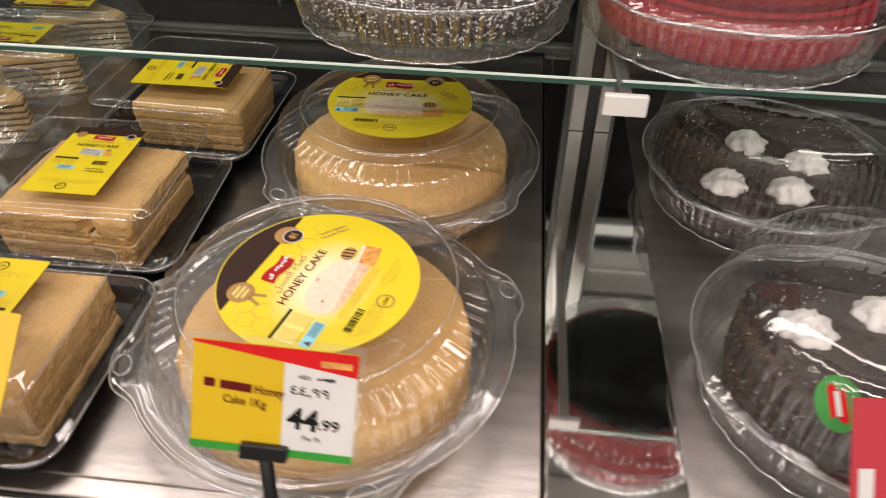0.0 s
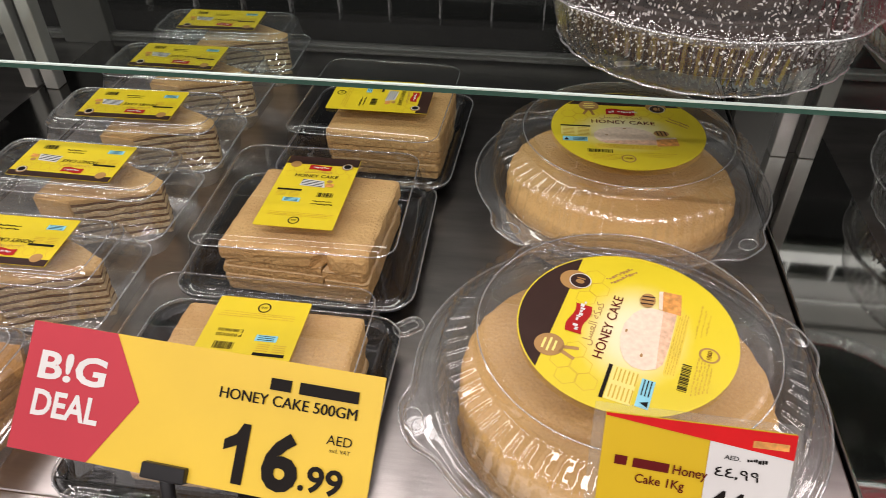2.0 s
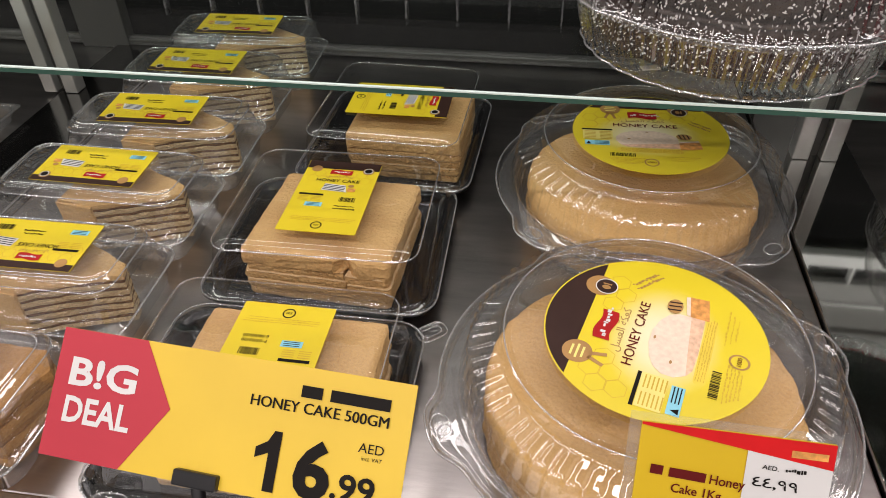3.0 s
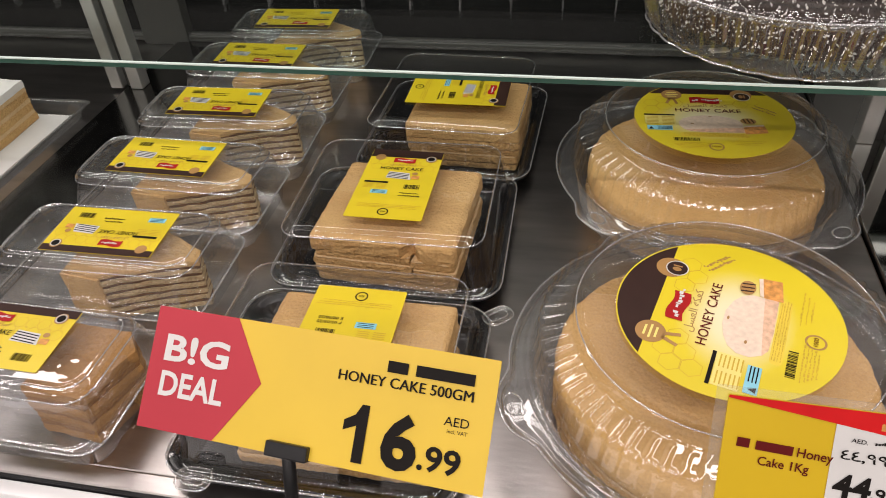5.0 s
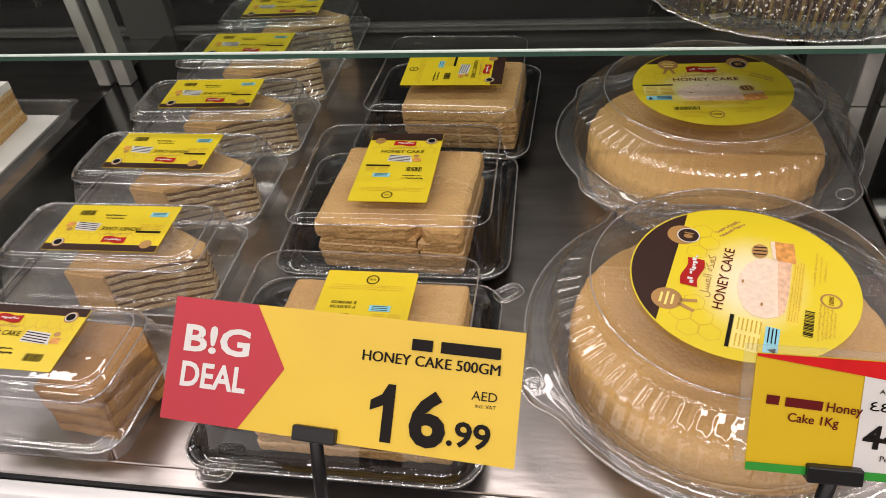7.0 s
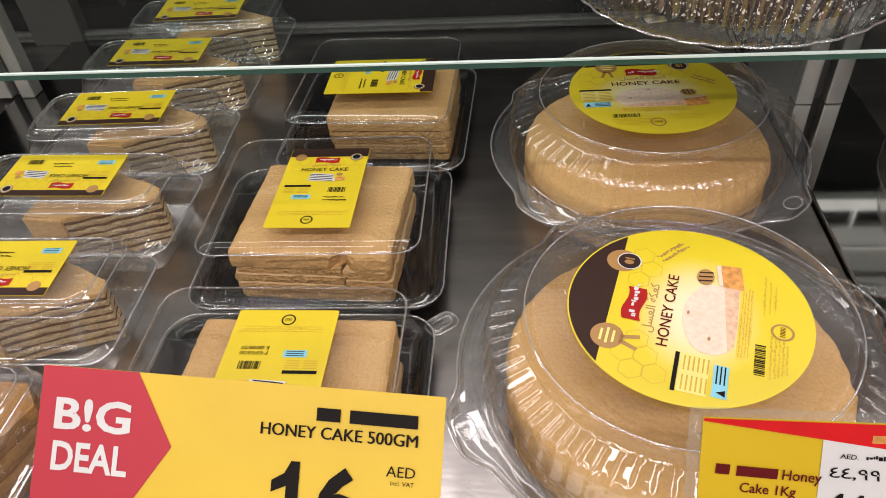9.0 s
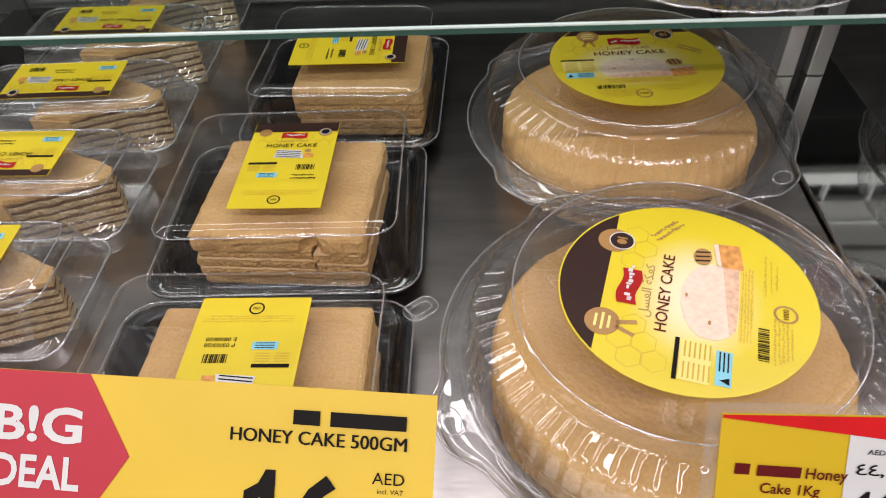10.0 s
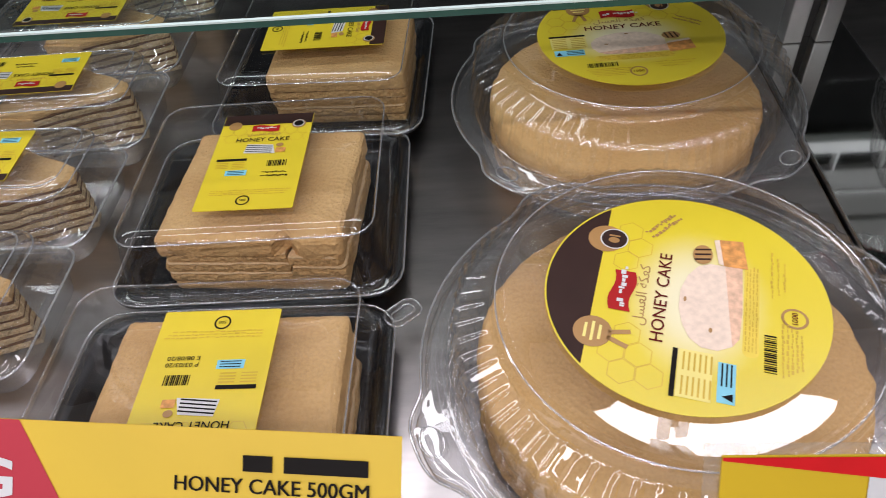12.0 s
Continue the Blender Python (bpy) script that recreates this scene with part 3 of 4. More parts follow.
part("deck_panel", box_bm(-0.4825, 0.0435, 0.2145, 0.704, DECK - 0.012, DECK, 0.001), M_DECK, case, "brushed steel deck", smooth=False)
part("deck_panel", box_bm(0.1100, 0.670, 0.2145, 0.704, DECK - 0.012, DECK, 0.001), M_DECK, case, "brushed steel deck", smooth=False)
part("deck_panel", box_bm(-1.140, -0.5485, 0.2145, 0.704, DECK - 0.012, DECK, 0.001), M_DECK, case, "brushed steel deck", smooth=False)
# the strip left of x = 0 has its dark reflection in the colour
for x0 in (-0.5480, 0.0445, 0.6710):
    part("cover_strip", box_bm(x0, x0 + 0.0650, 0.2145, 0.704, DECK - 0.002, DECK + 0.0035, 0.0008), M_MIRROR_DIM if x0 < 0 else M_MIRROR, case, "polished dark cover strip", smooth=False)
part("deck_underside", box_bm(-1.45, 0.95, 0.1930, 0.704, -0.05, DECK - 0.014), M_DARKWALL, case, smooth=False)
part("front_lip", box_bm(-1.45, 0.95, 0.2030, 0.2140, DECK - 0.012, DECK + 0.002, 0.0012), M_DECK, case, "steel front lip", smooth=False)
part("front_groove", box_bm(-1.45, 0.95, 0.2010, 0.2028, DECK - 0.012, DECK + 0.0025), M_BLACKPL, case, "black groove", smooth=False)
part("front_profile", box_bm(-1.45, 0.95, 0.1930, 0.2007, DECK - 0.016, DECK + 0.001, 0.001), M_WHITE, case, "white front profile", smooth=False)
bm = bmesh.new()
sec = [(0.1925, DECK - 0.004), (0.1250, DECK - 0.032), (0.1200, DECK - 0.038), (0.1200, -0.78), (0.1925, -0.78)]
va = [bm.verts.new((-1.45, y, z)) for y, z in sec]
vb = [bm.verts.new((0.95, y, z)) for y, z in sec]
for i in range(5):
    bm.faces.new((va[i], va[(i + 1) % 5], vb[(i + 1) % 5], vb[i]))
bm.faces.new(va), bm.faces.new(vb)
part("front_panel", bm, M_WHITE, case, "white sloping front panel", smooth=False)

# uprights that carry the shelf
for x, y in ((-0.5460, 0.5900), (0.0790, 0.5550)):
    up = thing("shelf_upright", "grey aluminium shelf upright with two flanges", "upright", pose(x, y, DECK + 0.0036), "shelf uprights")
    part("web", box_bm(-0.004, 0.004, 0.004, 0.010, 0, 0.70), M_GREYPANEL, up, smooth=False)
    part("flange", box_bm(-0.0160, -0.0042, -0.004, 0.010, 0, 0.70, 0.001), M_ALU, up, smooth=False)
    part("flange", box_bm(0.0042, 0.0160, -0.004, 0.010, 0, 0.70, 0.001), M_ALU, up, smooth=False)
part("wall_channel", box_bm(-0.585, -0.535, 0.690, 0.7045, DECK, 0.74, 0.001), M_GREYPANEL, case, "grey wall channel", smooth=False)
part("wall_channel", box_bm(0.070, 0.120, 0.690, 0.7045, DECK, 0.74, 0.001), M_GREYPANEL, case, "grey wall channel", smooth=False)

# glass shelf in two panes
SH = 0.1910
for x0, x1 in ((-1.20, 0.0645), (0.0675, 0.80)):
    g = thing("glass_shelf", "clear glass shelf pane with green edge", "shelf", pose(0, 0, 0), "glass shelf panes")
    part("pane", box_bm(x0, x1, 0.3675, 0.700, SH - 0.0034, SH), M_SHELF, g, smooth=False)
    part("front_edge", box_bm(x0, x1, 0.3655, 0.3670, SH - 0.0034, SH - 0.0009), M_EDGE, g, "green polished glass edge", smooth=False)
    part("arris", box_bm(x0, x1, 0.3652, 0.3668, SH - 0.0008, SH - 0.0001), M_EDGE_LIT, g, "arris with its bright glint put into the colour", smooth=False)
clip = thing("shelf_clip", "white plastic clip joining two glass panes", "clip", pose(0.0705, 0.3655, SH - 0.0065))
part("clip_face", box_bm(-0.0105, 0.0105, -0.004, 0.000, -0.0105, 0.0005, 0.0008), M_WHITEPL, clip, smooth=False)
part("bracket_arm", box_bm(-0.003, 0.003, 0.000, 0.190, -0.009, -0.0005), M_ALU, clip, "metal bracket arm", smooth=False)

# ---------------------------------------------------------------- round honey cakes
DOME_PROFILE = [(0.0905, 0.0285, 0, 0.006), (0.0928, 0.0300, 0, 0.0075), (0.0938, 0.0322, 0, 0.0078), (0.0928, 0.0342, 0, 0.0074), (0.0912, 0.0334, 0, 0.0055), (0.0898, 0.0330, 0, 0.001), (0.0886, 0.0352, 0, 0), (0.0874, 0.0353, 0, 0), (0.0862, 0.0334, 0, 0), (0.0850, 0.0335, 0, 0),
                (0.0838, 0.0360, 0.0001, 0), (0.0830, 0.0395, 0.0005, 0), (0.0822, 0.0430, 0.0007, 0), (0.0814, 0.0465, 0.0007, 0), (0.0807, 0.0497, 0.0007, 0), (0.0803, 0.0522, 0.0008, 0), (0.0801, 0.0533, 0.0012, 0), (0.0798, 0.0538, 0.0013, 0), (0.0793, 0.0543, 0.0014, 0), (0.0786, 0.0550, 0.0014, 0), (0.0781, 0.0555, 0.0010, 0, 0.0002), (0.0774, 0.0559, 0.0005, 0, 0.0004),
                (0.0764, 0.0563, 0.0001, 0, 0.0006), (0.0744, 0.0570, 0, 0, 0.0006), (0.0722, 0.0578, 0, 0, 0.0006), (0.0704, 0.0585, 0, 0, 0.0006), (0.0692, 0.0590, 0, 0, 0.0004), (0.0682, 0.0594, 0, 0, 0.0001), (0.0672, 0.0598, 0, 0), (0.0663, 0.0608, 0, 0), (0.0657, 0.0646, 0, 0), (0.0652, 0.0658, 0, 0),
                (0.0643, 0.0662, 0, 0), (0.0634, 0.0658, 0, 0), (0.0622, 0.0654, 0, 0), (0.0604, 0.0652, 0, 0), (0.0560, 0.0651, 0, 0), (0.0400, 0.0652, 0, 0), (0.0150, 0.0653, 0, 0)]
dome_mesh = mesh_of(rings_bm(rings_round(DOME_PROFILE, 816, 68, EARS, wob=0.0004, wave=0.0001), False, True), "lid", M_DOME)
BASE_PROFILE = [(0.0912, 0.0270, 0, 0.0065), (0.0926, 0.0285, 0, 0.0070), (0.0915, 0.0300, 0, 0.0060), (0.0870, 0.0300, 0, 0), (0.0830, 0.0312, 0, 0), (0.0808, 0.0290, 0.0006, 0), (0.0788, 0.0200, 0.0010, 0), (0.0764, 0.0060, 0.0012, 0), (0.0748, 0.0010, 0.0010, 0), (0.0700, 0.0004, 0, 0), (0.0300, 0.0004, 0, 0)]
round_base_mesh = mesh_of(rings_bm(rings_round(BASE_PROFILE, 600, 75, EARS, salt=4.0, wave=0.0001), False, True), "base", M_BASECL)


dome_rim_mesh = bead_mesh(circle_path((0.0938, 0.0322, 0, 0.0078)), 0.0006)
plateau_rim_mesh = bead_mesh(circle_path((0.0646, 0.0665, 0, 0)), 0.00035, "plateau_bead")


ear_loop_mesh = bead_mesh([(0.0042 * math.cos(2 * math.pi * i / 28), 0.0062 * math.sin(2 * math.pi * i / 28), 0.0) for i in range(28)], 0.0004, "ear_loop")


def round_container(m, label, turn):
    c = thing("cake_container", label, "cake container", m, "round cake containers")
    lid = part("lid", dome_mesh, None, c, "clear fluted dome lid")
    part("rim", dome_rim_mesh, None, lid, "rolled clear edge")
    part("plateau_bead", plateau_rim_mesh, None, lid, "thin raised bead")
    for ear in EARS:
        part("ear_loop", ear_loop_mesh, None, lid, "raised loop on the ear", pose(0, 0, 0, 0, 0, ear) @ pose(0.0955, 0, 0.0346))
    part("base", round_base_mesh, None, c, "clear ribbed base")
    round_label(c, pose(0, 0, 0.0668, 0, 0, turn))
    return c


def layered_round(m, name, label, radius, z0, heights, mats, names, salt):
    """A round cake as a stack of layers with crumbly rims."""
    c = thing(name, label, "cake", m)
    z = z0
    last = len(heights) - 1
    for k, (hgt, mt, nm) in enumerate(zip(heights, mats, names)):
        rr = radius - (0.0015 if nm == "cream_layer" else 0)
        prof = [(rr - 0.0025, z), (rr - 0.0006, z + hgt * 0.2), (rr, z + hgt * 0.5), (rr - 0.0006, z + hgt * 0.85), (rr - (0.006 if k == last else 0.002), z + hgt)]
        if k == last:
            prof = prof[:3] + [(rr - 0.0006, z + hgt * 0.75), (rr - 0.0014, z + hgt * 0.90), (rr - 0.0036, z + hgt), (rr * 0.6, z + hgt + 0.0012), (rr * 0.25, z + hgt + 0.0015)]
        rings = []
        for r, zz in prof:
            ring = []
            for i in range(150):
                a = 2 * math.pi * i / 150
                d = 0.0011 * noise.noise(Vector((math.cos(a) * 9, math.sin(a) * 9, zz * 160 + salt))) + 0.0007 * noise.noise(Vector((math.cos(a) * 32, math.sin(a) * 32, zz * 300 + salt)))
                dz = 0.0005 * noise.noise(Vector((r * 60 * math.cos(a), r * 60 * math.sin(a), salt)))
                ring.append(((r + d) * math.cos(a), (r + d) * math.sin(a), zz + dz * (1 if k == last else 0.3)))
            rings.append(ring)
        part(nm, rings_bm(rings, True, True), mt, c)
        z += hgt
    return c


HONEY = ([0.0056, 0.0012, 0.0056, 0.0012, 0.0185], [M_SPONGE, M_CREAM, M_SPONGE, M_CREAM, M_CRUST], ["sponge_layer", "cream_layer", "sponge_layer", "cream_layer", "crumb_coat"])
FRONT_HONEY, BACK_HONEY = pose(-0.0668, 0.2890, DECK + 0.0022, 1.4, 0, 0), pose(-0.0560, 0.4655, DECK, 0, 0, 24)
round_container(FRONT_HONEY, "clear dome container with round honey cake label, nearer the rail", 74)
layered_round(FRONT_HONEY @ pose(0, 0, 0.001, 0, 0, 40), "honey_cake", "round tan honey cake coated in fine crumbs", 0.0725, 0.0005, *HONEY, 1.0)
round_container(BACK_HONEY, "clear dome container with upright honey cake label, under the shelf", -22)
layered_round(BACK_HONEY @ pose(0, 0, 0.001), "honey_cake", "round tan honey cake coated in fine crumbs", 0.0730, 0.0005, *HONEY, 7.0)

# ---------------------------------------------------------------- half kilo boxes in black trays
TRAY_RINGS = [(0.069, 0.0625, 0.016, 0.00948), (0.07, 0.0635, 0.016, 0.01083), (0.069, 0.0625, 0.016, 0.01164), (0.0655, 0.059, 0.014, 0.01117), (0.0635, 0.057, 0.013, 0.00812), (0.0605, 0.054, 0.012, 0.00203), (0.056, 0.0495, 0.01, 0.00068)]
tray_mesh = mesh_of(rings_bm([rrect(a, b, r, z, 7) for a, b, r, z in TRAY_RINGS], False, True), "tray", M_TRAY)
LID_RINGS = [(0.0695, 0.063, 0.016, 0.01165), (0.07, 0.0635, 0.016, 0.01287), (0.0685, 0.062, 0.015, 0.01355), (0.065, 0.0585, 0.014, 0.01355), (0.064, 0.0575, 0.014, 0.01558), (0.062, 0.056, 0.013, 0.0271), (0.0596, 0.0536, 0.012, 0.03929), (0.059, 0.053, 0.0118, 0.04146), (0.0597, 0.0537, 0.012, 0.042), (0.0596, 0.0536, 0.012, 0.04268), (0.0586, 0.0526, 0.011, 0.04322), (0.0576, 0.0516, 0.011, 0.04417), (0.0562, 0.0502, 0.01, 0.04498), (0.0546, 0.0486, 0.01, 0.04579), (0.053, 0.047, 0.009, 0.0462), (0.05, 0.044, 0.008, 0.04606)]
lid_mesh = mesh_of(rings_bm([rrect(a, b, r, z, 8, 0.0007, 5.0) for a, b, r, z in LID_RINGS], False, True), "lid", M_LID)


def side_path(hx, hy, r, z):
    return rrect_fine(hx, hy, r, z, 0.006)


slab_rim_mesh = bead_mesh(side_path(0.0700, 0.0635, 0.016, 0.0129), 0.0005)
slab_bead_mesh = bead_mesh(side_path(0.0597, 0.0537, 0.012, 0.0421), 0.0004, "top_bead")


def tab_bm(x, y, z, deg):
    bm = rings_bm([[(px, py, zz) for px, py, _ in rrect(0.0085, 0.0058, 0.0050, 0, 5)] for zz in (0, 0.0006)], True, True)
    bmesh.ops.transform(bm, matrix=pose(x, y, z, 0, 0, deg), verts=bm.verts)
    return bm


tab_rim_mesh = bead_mesh(rrect(0.0085, 0.0058, 0.0050, 0, 5), 0.0004, "tab_rim")
tab_rib_mesh = bead_mesh(rrect(0.0055, 0.0028, 0.0024, 0, 5), 0.0003, "tab_rib")


def slab_cake(m, label, hx, hy, z0, salt, seam):
    """Square honey cake cut from a sheet: thin sponge layers with cream between, crumbly cut sides."""
    c = thing("honey_cake", label, "cake", m)
    z = z0
    for k in range(5):
        last = k == 4
        for nm, hgt, mt, inset in (("sponge_layer", 0.0098 if last else 0.0048, M_CRUSTB if last else M_SPONGE, 0.0), ("cream_layer", 0.0010, M_CREAM, 0.0004)):
            if last and nm == "cream_layer":
                continue
            ax, ay = hx - inset + 0.0008 * math.sin(salt + 2.1 * k), hy - inset + 0.0010 * math.sin(salt * 1.7 + 1.3 * k)
            if last:
                ax, ay = hx + 0.0006, hy + 0.0008
            levels = ((0.0, 0.0003, 0.0006), (0.3, 0.0, 0.0007), (0.65, 0.0001, 0.0007), (0.92, 0.0003, 0.0005))
            rings = [rrect_fine(ax - d, ay - d, 0.003, z + hgt * f, 0.0025, j, salt) for f, d, j in levels]
            if last:
                rings += [rrect_fine(ax - 0.0016, ay - 0.0016, 0.003, z + hgt + 0.0004, 0.0025, 0.0005, salt, 0.0004), rrect_fine(ax * 0.93, ay * 0.93, 0.003, z + hgt + 0.0010, 0.0025, 0.0003, salt, 0.0006), rrect_fine(ax * 0.6, ay * 0.6, 0.002, z + hgt + 0.0014, 0.0025, 0.0, salt, 0.0006)]
            n = min(len(r) for r in rings)
            rings = [[r[round(i * len(r) / n) % len(r)] for i in range(n)] for r in rings]
            if seam and last:
                rings = [[(x, y + (0.0075 * max(0.0, 1 - abs(x - seam) / 0.0045) + 0.0022 * max(0.0, noise.noise(Vector((x * 150, 3.0, salt))))) * max(0.0, min(1.0, (-y - 0.45 * ay) / (0.5 * ay))), zz - (0.0016 if y < -0.8 * ay and x > seam else 0.0)) for x, y, zz in r] for r in rings]
            if seam and k in (2, 3):
                left = [[(min(x, seam - 0.0006 + 0.0012 * noise.noise(Vector((y * 90, zz * 200, k)))), y, zz) for x, y, zz in r] for r in rings]
                right = [[(max(x, seam + 0.0006 + 0.0012 * noise.noise(Vector((y * 90, zz * 200, k)))), y - 0.0016, zz - 0.0010) for x, y, zz in r] for r in rings]
                part(nm, rings_bm(left, True, True), mt, c, smooth=False)
                part(nm, rings_bm(right, True, True), mt, c, smooth=False)
            else:
                part(nm, rings_bm(rings, True, True), mt, c, smooth=False)
            z += hgt
    return c


def slab_box(m, label, label_pose, dated, tabs=()):
    b = thing("cake_box", label, "cake box", m, "half kilo cake boxes")
    part("tray", tray_mesh, None, b, "black plastic tray")
    lid = part("lid", lid_mesh, None, b, "clear plastic lid")
    part("rim", slab_rim_mesh, None, lid, "rolled clear edge")
    part("top_bead", slab_bead_mesh, None, lid, "thin raised bead")
    for x, y, deg in tabs:
        tab = part("tab", tab_bm(x, y, 0.0122, deg), M_LID, b, "clear plastic tab")
        part("tab_rim", tab_rim_mesh, None, tab, "raised tab edge", pose(x, y, 0.0130, 0, 0, deg))
        part("tab_rib", tab_rib_mesh, None, tab, "", pose(x, y, 0.0130, 0, 0, deg))
    box_label(b, label_pose, False, dated)
    return b


FB, MB, KB = pose(-0.2450, 0.2710, DECK + 0.001, 0, 0, 0), pose(-0.2440, 0.4025, DECK + 0.001, 0, 0, 1), pose(-0.2300, 0.5330, DECK + 0.001, 0, 0, -92)
slab_box(FB, "black tray box of honey cake, label upside down, at the rail", pose(0.0070, -0.0025, 0.0470, 0, 0, 180), True, ((0.073, 0.058, 40), (-0.05, -0.064, 0)))
slab_cake(FB @ pose(0.008, -0.0030, 0), "square tan honey cake with toasted crumb top", 0.0465, 0.0425, 0.002, 2.0, 0)
slab_box(MB, "black tray box of honey cake with an upright label", pose(0.0005, -0.0020, 0.0470, 0, 0, -1), False)
slab_cake(MB @ pose(0.0020, -0.0058, 0, 0, 0, -4), "square tan honey cake with a torn front edge", 0.0440, 0.0405, 0.002, 4.0, 0.018)
slab_box(KB, "black tray box of honey cake turned sideways, under the shelf", pose(0.0075, 0.005, 0.0470, 0, 0, 2), False)
slab_cake(KB @ pose(0.006, 0.0125, 0), "square tan honey cake with sharp layers", 0.0360, 0.0410, 0.002, 6.0, 0)

# ---------------------------------------------------------------- slice boxes, clear clamshells in a row
CL_BASE = [(0.065, 0.039, 0.012, 0.017), (0.0655, 0.0395, 0.012, 0.01802), (0.064, 0.038, 0.012, 0.01836), (0.0625, 0.0365, 0.012, 0.01632), (0.06, 0.034, 0.011, 0.00204), (0.057, 0.031, 0.009, 0.00054)]
clam_base_mesh = mesh_of(rings_bm([rrect(a, b, r, z, 7, 0.0006, 2.0) for a, b, r, z in CL_BASE], False, True), "base", M_BASECL)
CL_LID = [(0.0655, 0.0395, 0.012, 0.01839), (0.066, 0.04, 0.012, 0.01942), (0.064, 0.038, 0.012, 0.0201), (0.0625, 0.0355, 0.012, 0.02248), (0.061, 0.032, 0.012, 0.03406), (0.0598, 0.0285, 0.012, 0.04088), (0.0606, 0.029, 0.012, 0.04142), (0.0605, 0.0288, 0.012, 0.04224), (0.0594, 0.0274, 0.012, 0.04278), (0.06, 0.0276, 0.012, 0.04347), (0.0592, 0.0268, 0.0115, 0.04442), (0.058, 0.0254, 0.011, 0.0451), (0.0568, 0.0242, 0.011, 0.04578), (0.057, 0.0235, 0.01, 0.04633), (0.054, 0.0205, 0.008, 0.0466)]
clam_lid_mesh = mesh_of(rings_bm([rrect(a, b, r, z, 8, 0.0007, 9.0) for a, b, r, z in CL_LID], False, True), "lid", M_CLAM)


clam_rim_mesh = bead_mesh(side_path(0.0660, 0.0400, 0.012, 0.0194), 0.0006)
clam_bead_mesh = bead_mesh(side_path(0.0606, 0.0290, 0.012, 0.0415), 0.0004, "top_bead")
clam_top_mesh = bead_mesh(side_path(0.0571, 0.0240, 0.010, 0.0461), 0.0004, "top_bead")


def slice_box(m, label, label_pose):
    b = thing("slice_box", label, "cake box", m, "clear slice boxes")
    part("base", clam_base_mesh, None, b, "clear base")
    lid = part("lid", clam_lid_mesh, None, b, "clear hinged lid")
    part("rim", clam_rim_mesh, None, lid, "rolled clear edge")
    part("top_bead", clam_bead_mesh, None, lid, "thin raised bead")
    part("top_bead", clam_top_mesh, None, lid, "thin raised bead")
    box_label(b, label_pose, True)
    return b


def wedge_cake(m, label, pts, z0, layers, salt, top, dark, light, dz, coated=False):
    """A cut slice: alternating layers with straight cut sides."""
    c = thing("cake_slice", label, "cake", m, "honey cake slices")
    z = z0
    for k in range(layers * 2 - 1):
        cream = k % 2 == 1
        hgt = dz * (0.56 if cream else 0.95)
        ins = 0.0003 if cream else 0.0
        cx, cy = sum(p[0] for p in pts) / len(pts), sum(p[1] for p in pts) / len(pts)
        rings = []
        for zz, extra in ((z, 0.0004), (z + hgt * 0.5, 0.0), (z + hgt, 0.0004)):
            ring = []
            for i, p in enumerate(pts):
                q = pts[(i + 1) % len(pts)]
                for j in range(14):
                    f = j / 14
                    x, y = p[0] + (q[0] - p[0]) * f, p[1] + (q[1] - p[1]) * f
                    d = Vector((cx - x, cy - y))
                    d.normalize()
                    w = 0.0010 * noise.noise(Vector((x * 120, y * 120, z * 300 + salt)))
                    bow = 0.0010 * math.sin(x * 45 + salt) - 0.04 * max(0, x - 0.02) + 0.0009 * noise.noise(Vector((x * 110, y * 110, k * 0.7 + salt))) * (0 if k == 0 else 1)
                    ring.append((x + d.x * (ins + extra + w), y + d.y * (ins + extra + w), zz + bow))
            rings.append(ring)
        last = k == layers * 2 - 2
        part("cream_layer" if cream else "sponge_layer", rings_bm(rings, True, True), light if cream else (top if last else dark), c, smooth=False)
        z += hgt
    if coated:
        # the cake's outer rim, covered in crumbs
        (ax, ay), (bx, by), (ex, ey) = pts[0], pts[1], pts[-1]
        rim = [(bx, by - 0.0014), (bx, by + 0.001), (ax + 0.001, ay + 0.001), (ex + 0.001, ey), (ex - 0.0014, ey), (ax - 0.0014, ay - 0.0010)]
        rings = [[(x + w_, y + w_, zz) for x, y in rim] for zz, w_ in ((z0, 0.0), (z0 + 0.010, -0.0004), (z0 + 0.020, 0.0003), (z - 0.0015, 0.0))]
        part("crumb_coat", rings_bm(rings, True, True), top, c, "crumb-coated rim", smooth=False)
    return c


TRI = [(-0.020, -0.024), (0.004, -0.027), (0.0545, -0.005), (0.052, 0.004), (0.016, 0.022), (-0.020, 0.025)]
for k, (y, dx, turn) in enumerate(((0.333, 0.0, 0.5), (0.413, 0.0, -0.8), (0.490, 0.003, 1.5), (0.571, 0.002, 0.0), (0.648, 0.008, 2.0))):
    m = pose(-0.4000 + dx, y, DECK + 0.001, 0, 0, turn)
    slice_box(m, "clear hinged slice box, its label upside down", pose(0.0025 if k == 0 else -0.003, 0.000, 0.0475, -2, 0, 180))
    wedge_cake(m @ pose(0.0015, 0.0, 0.0), "layered honey cake slice with dark filling lines", TRI, 0.002, 7, 3.0 * k + 1, M_CRUSTB, M_CUT, M_SYRUP, 0.0034, True)

m = pose(-0.4070, 0.2470, DECK + 0.001, 0, 0, -1.0)
slice_box(m, "clear hinged slice box, upright label, brown cake inside", pose(-0.002, 0.002, 0.0475, 2, 0, 0))
wedge_cake(m @ pose(0.012, 0, 0), "brown honey cake piece with moist layers", [(0.006, -0.018), (0.040, -0.021), (0.051, 0.012), (0.042, 0.024), (0.006, 0.026)], 0.002, 4, 11.0, M_MOIST, M_MOIST, M_DARKSP, 0.0062)

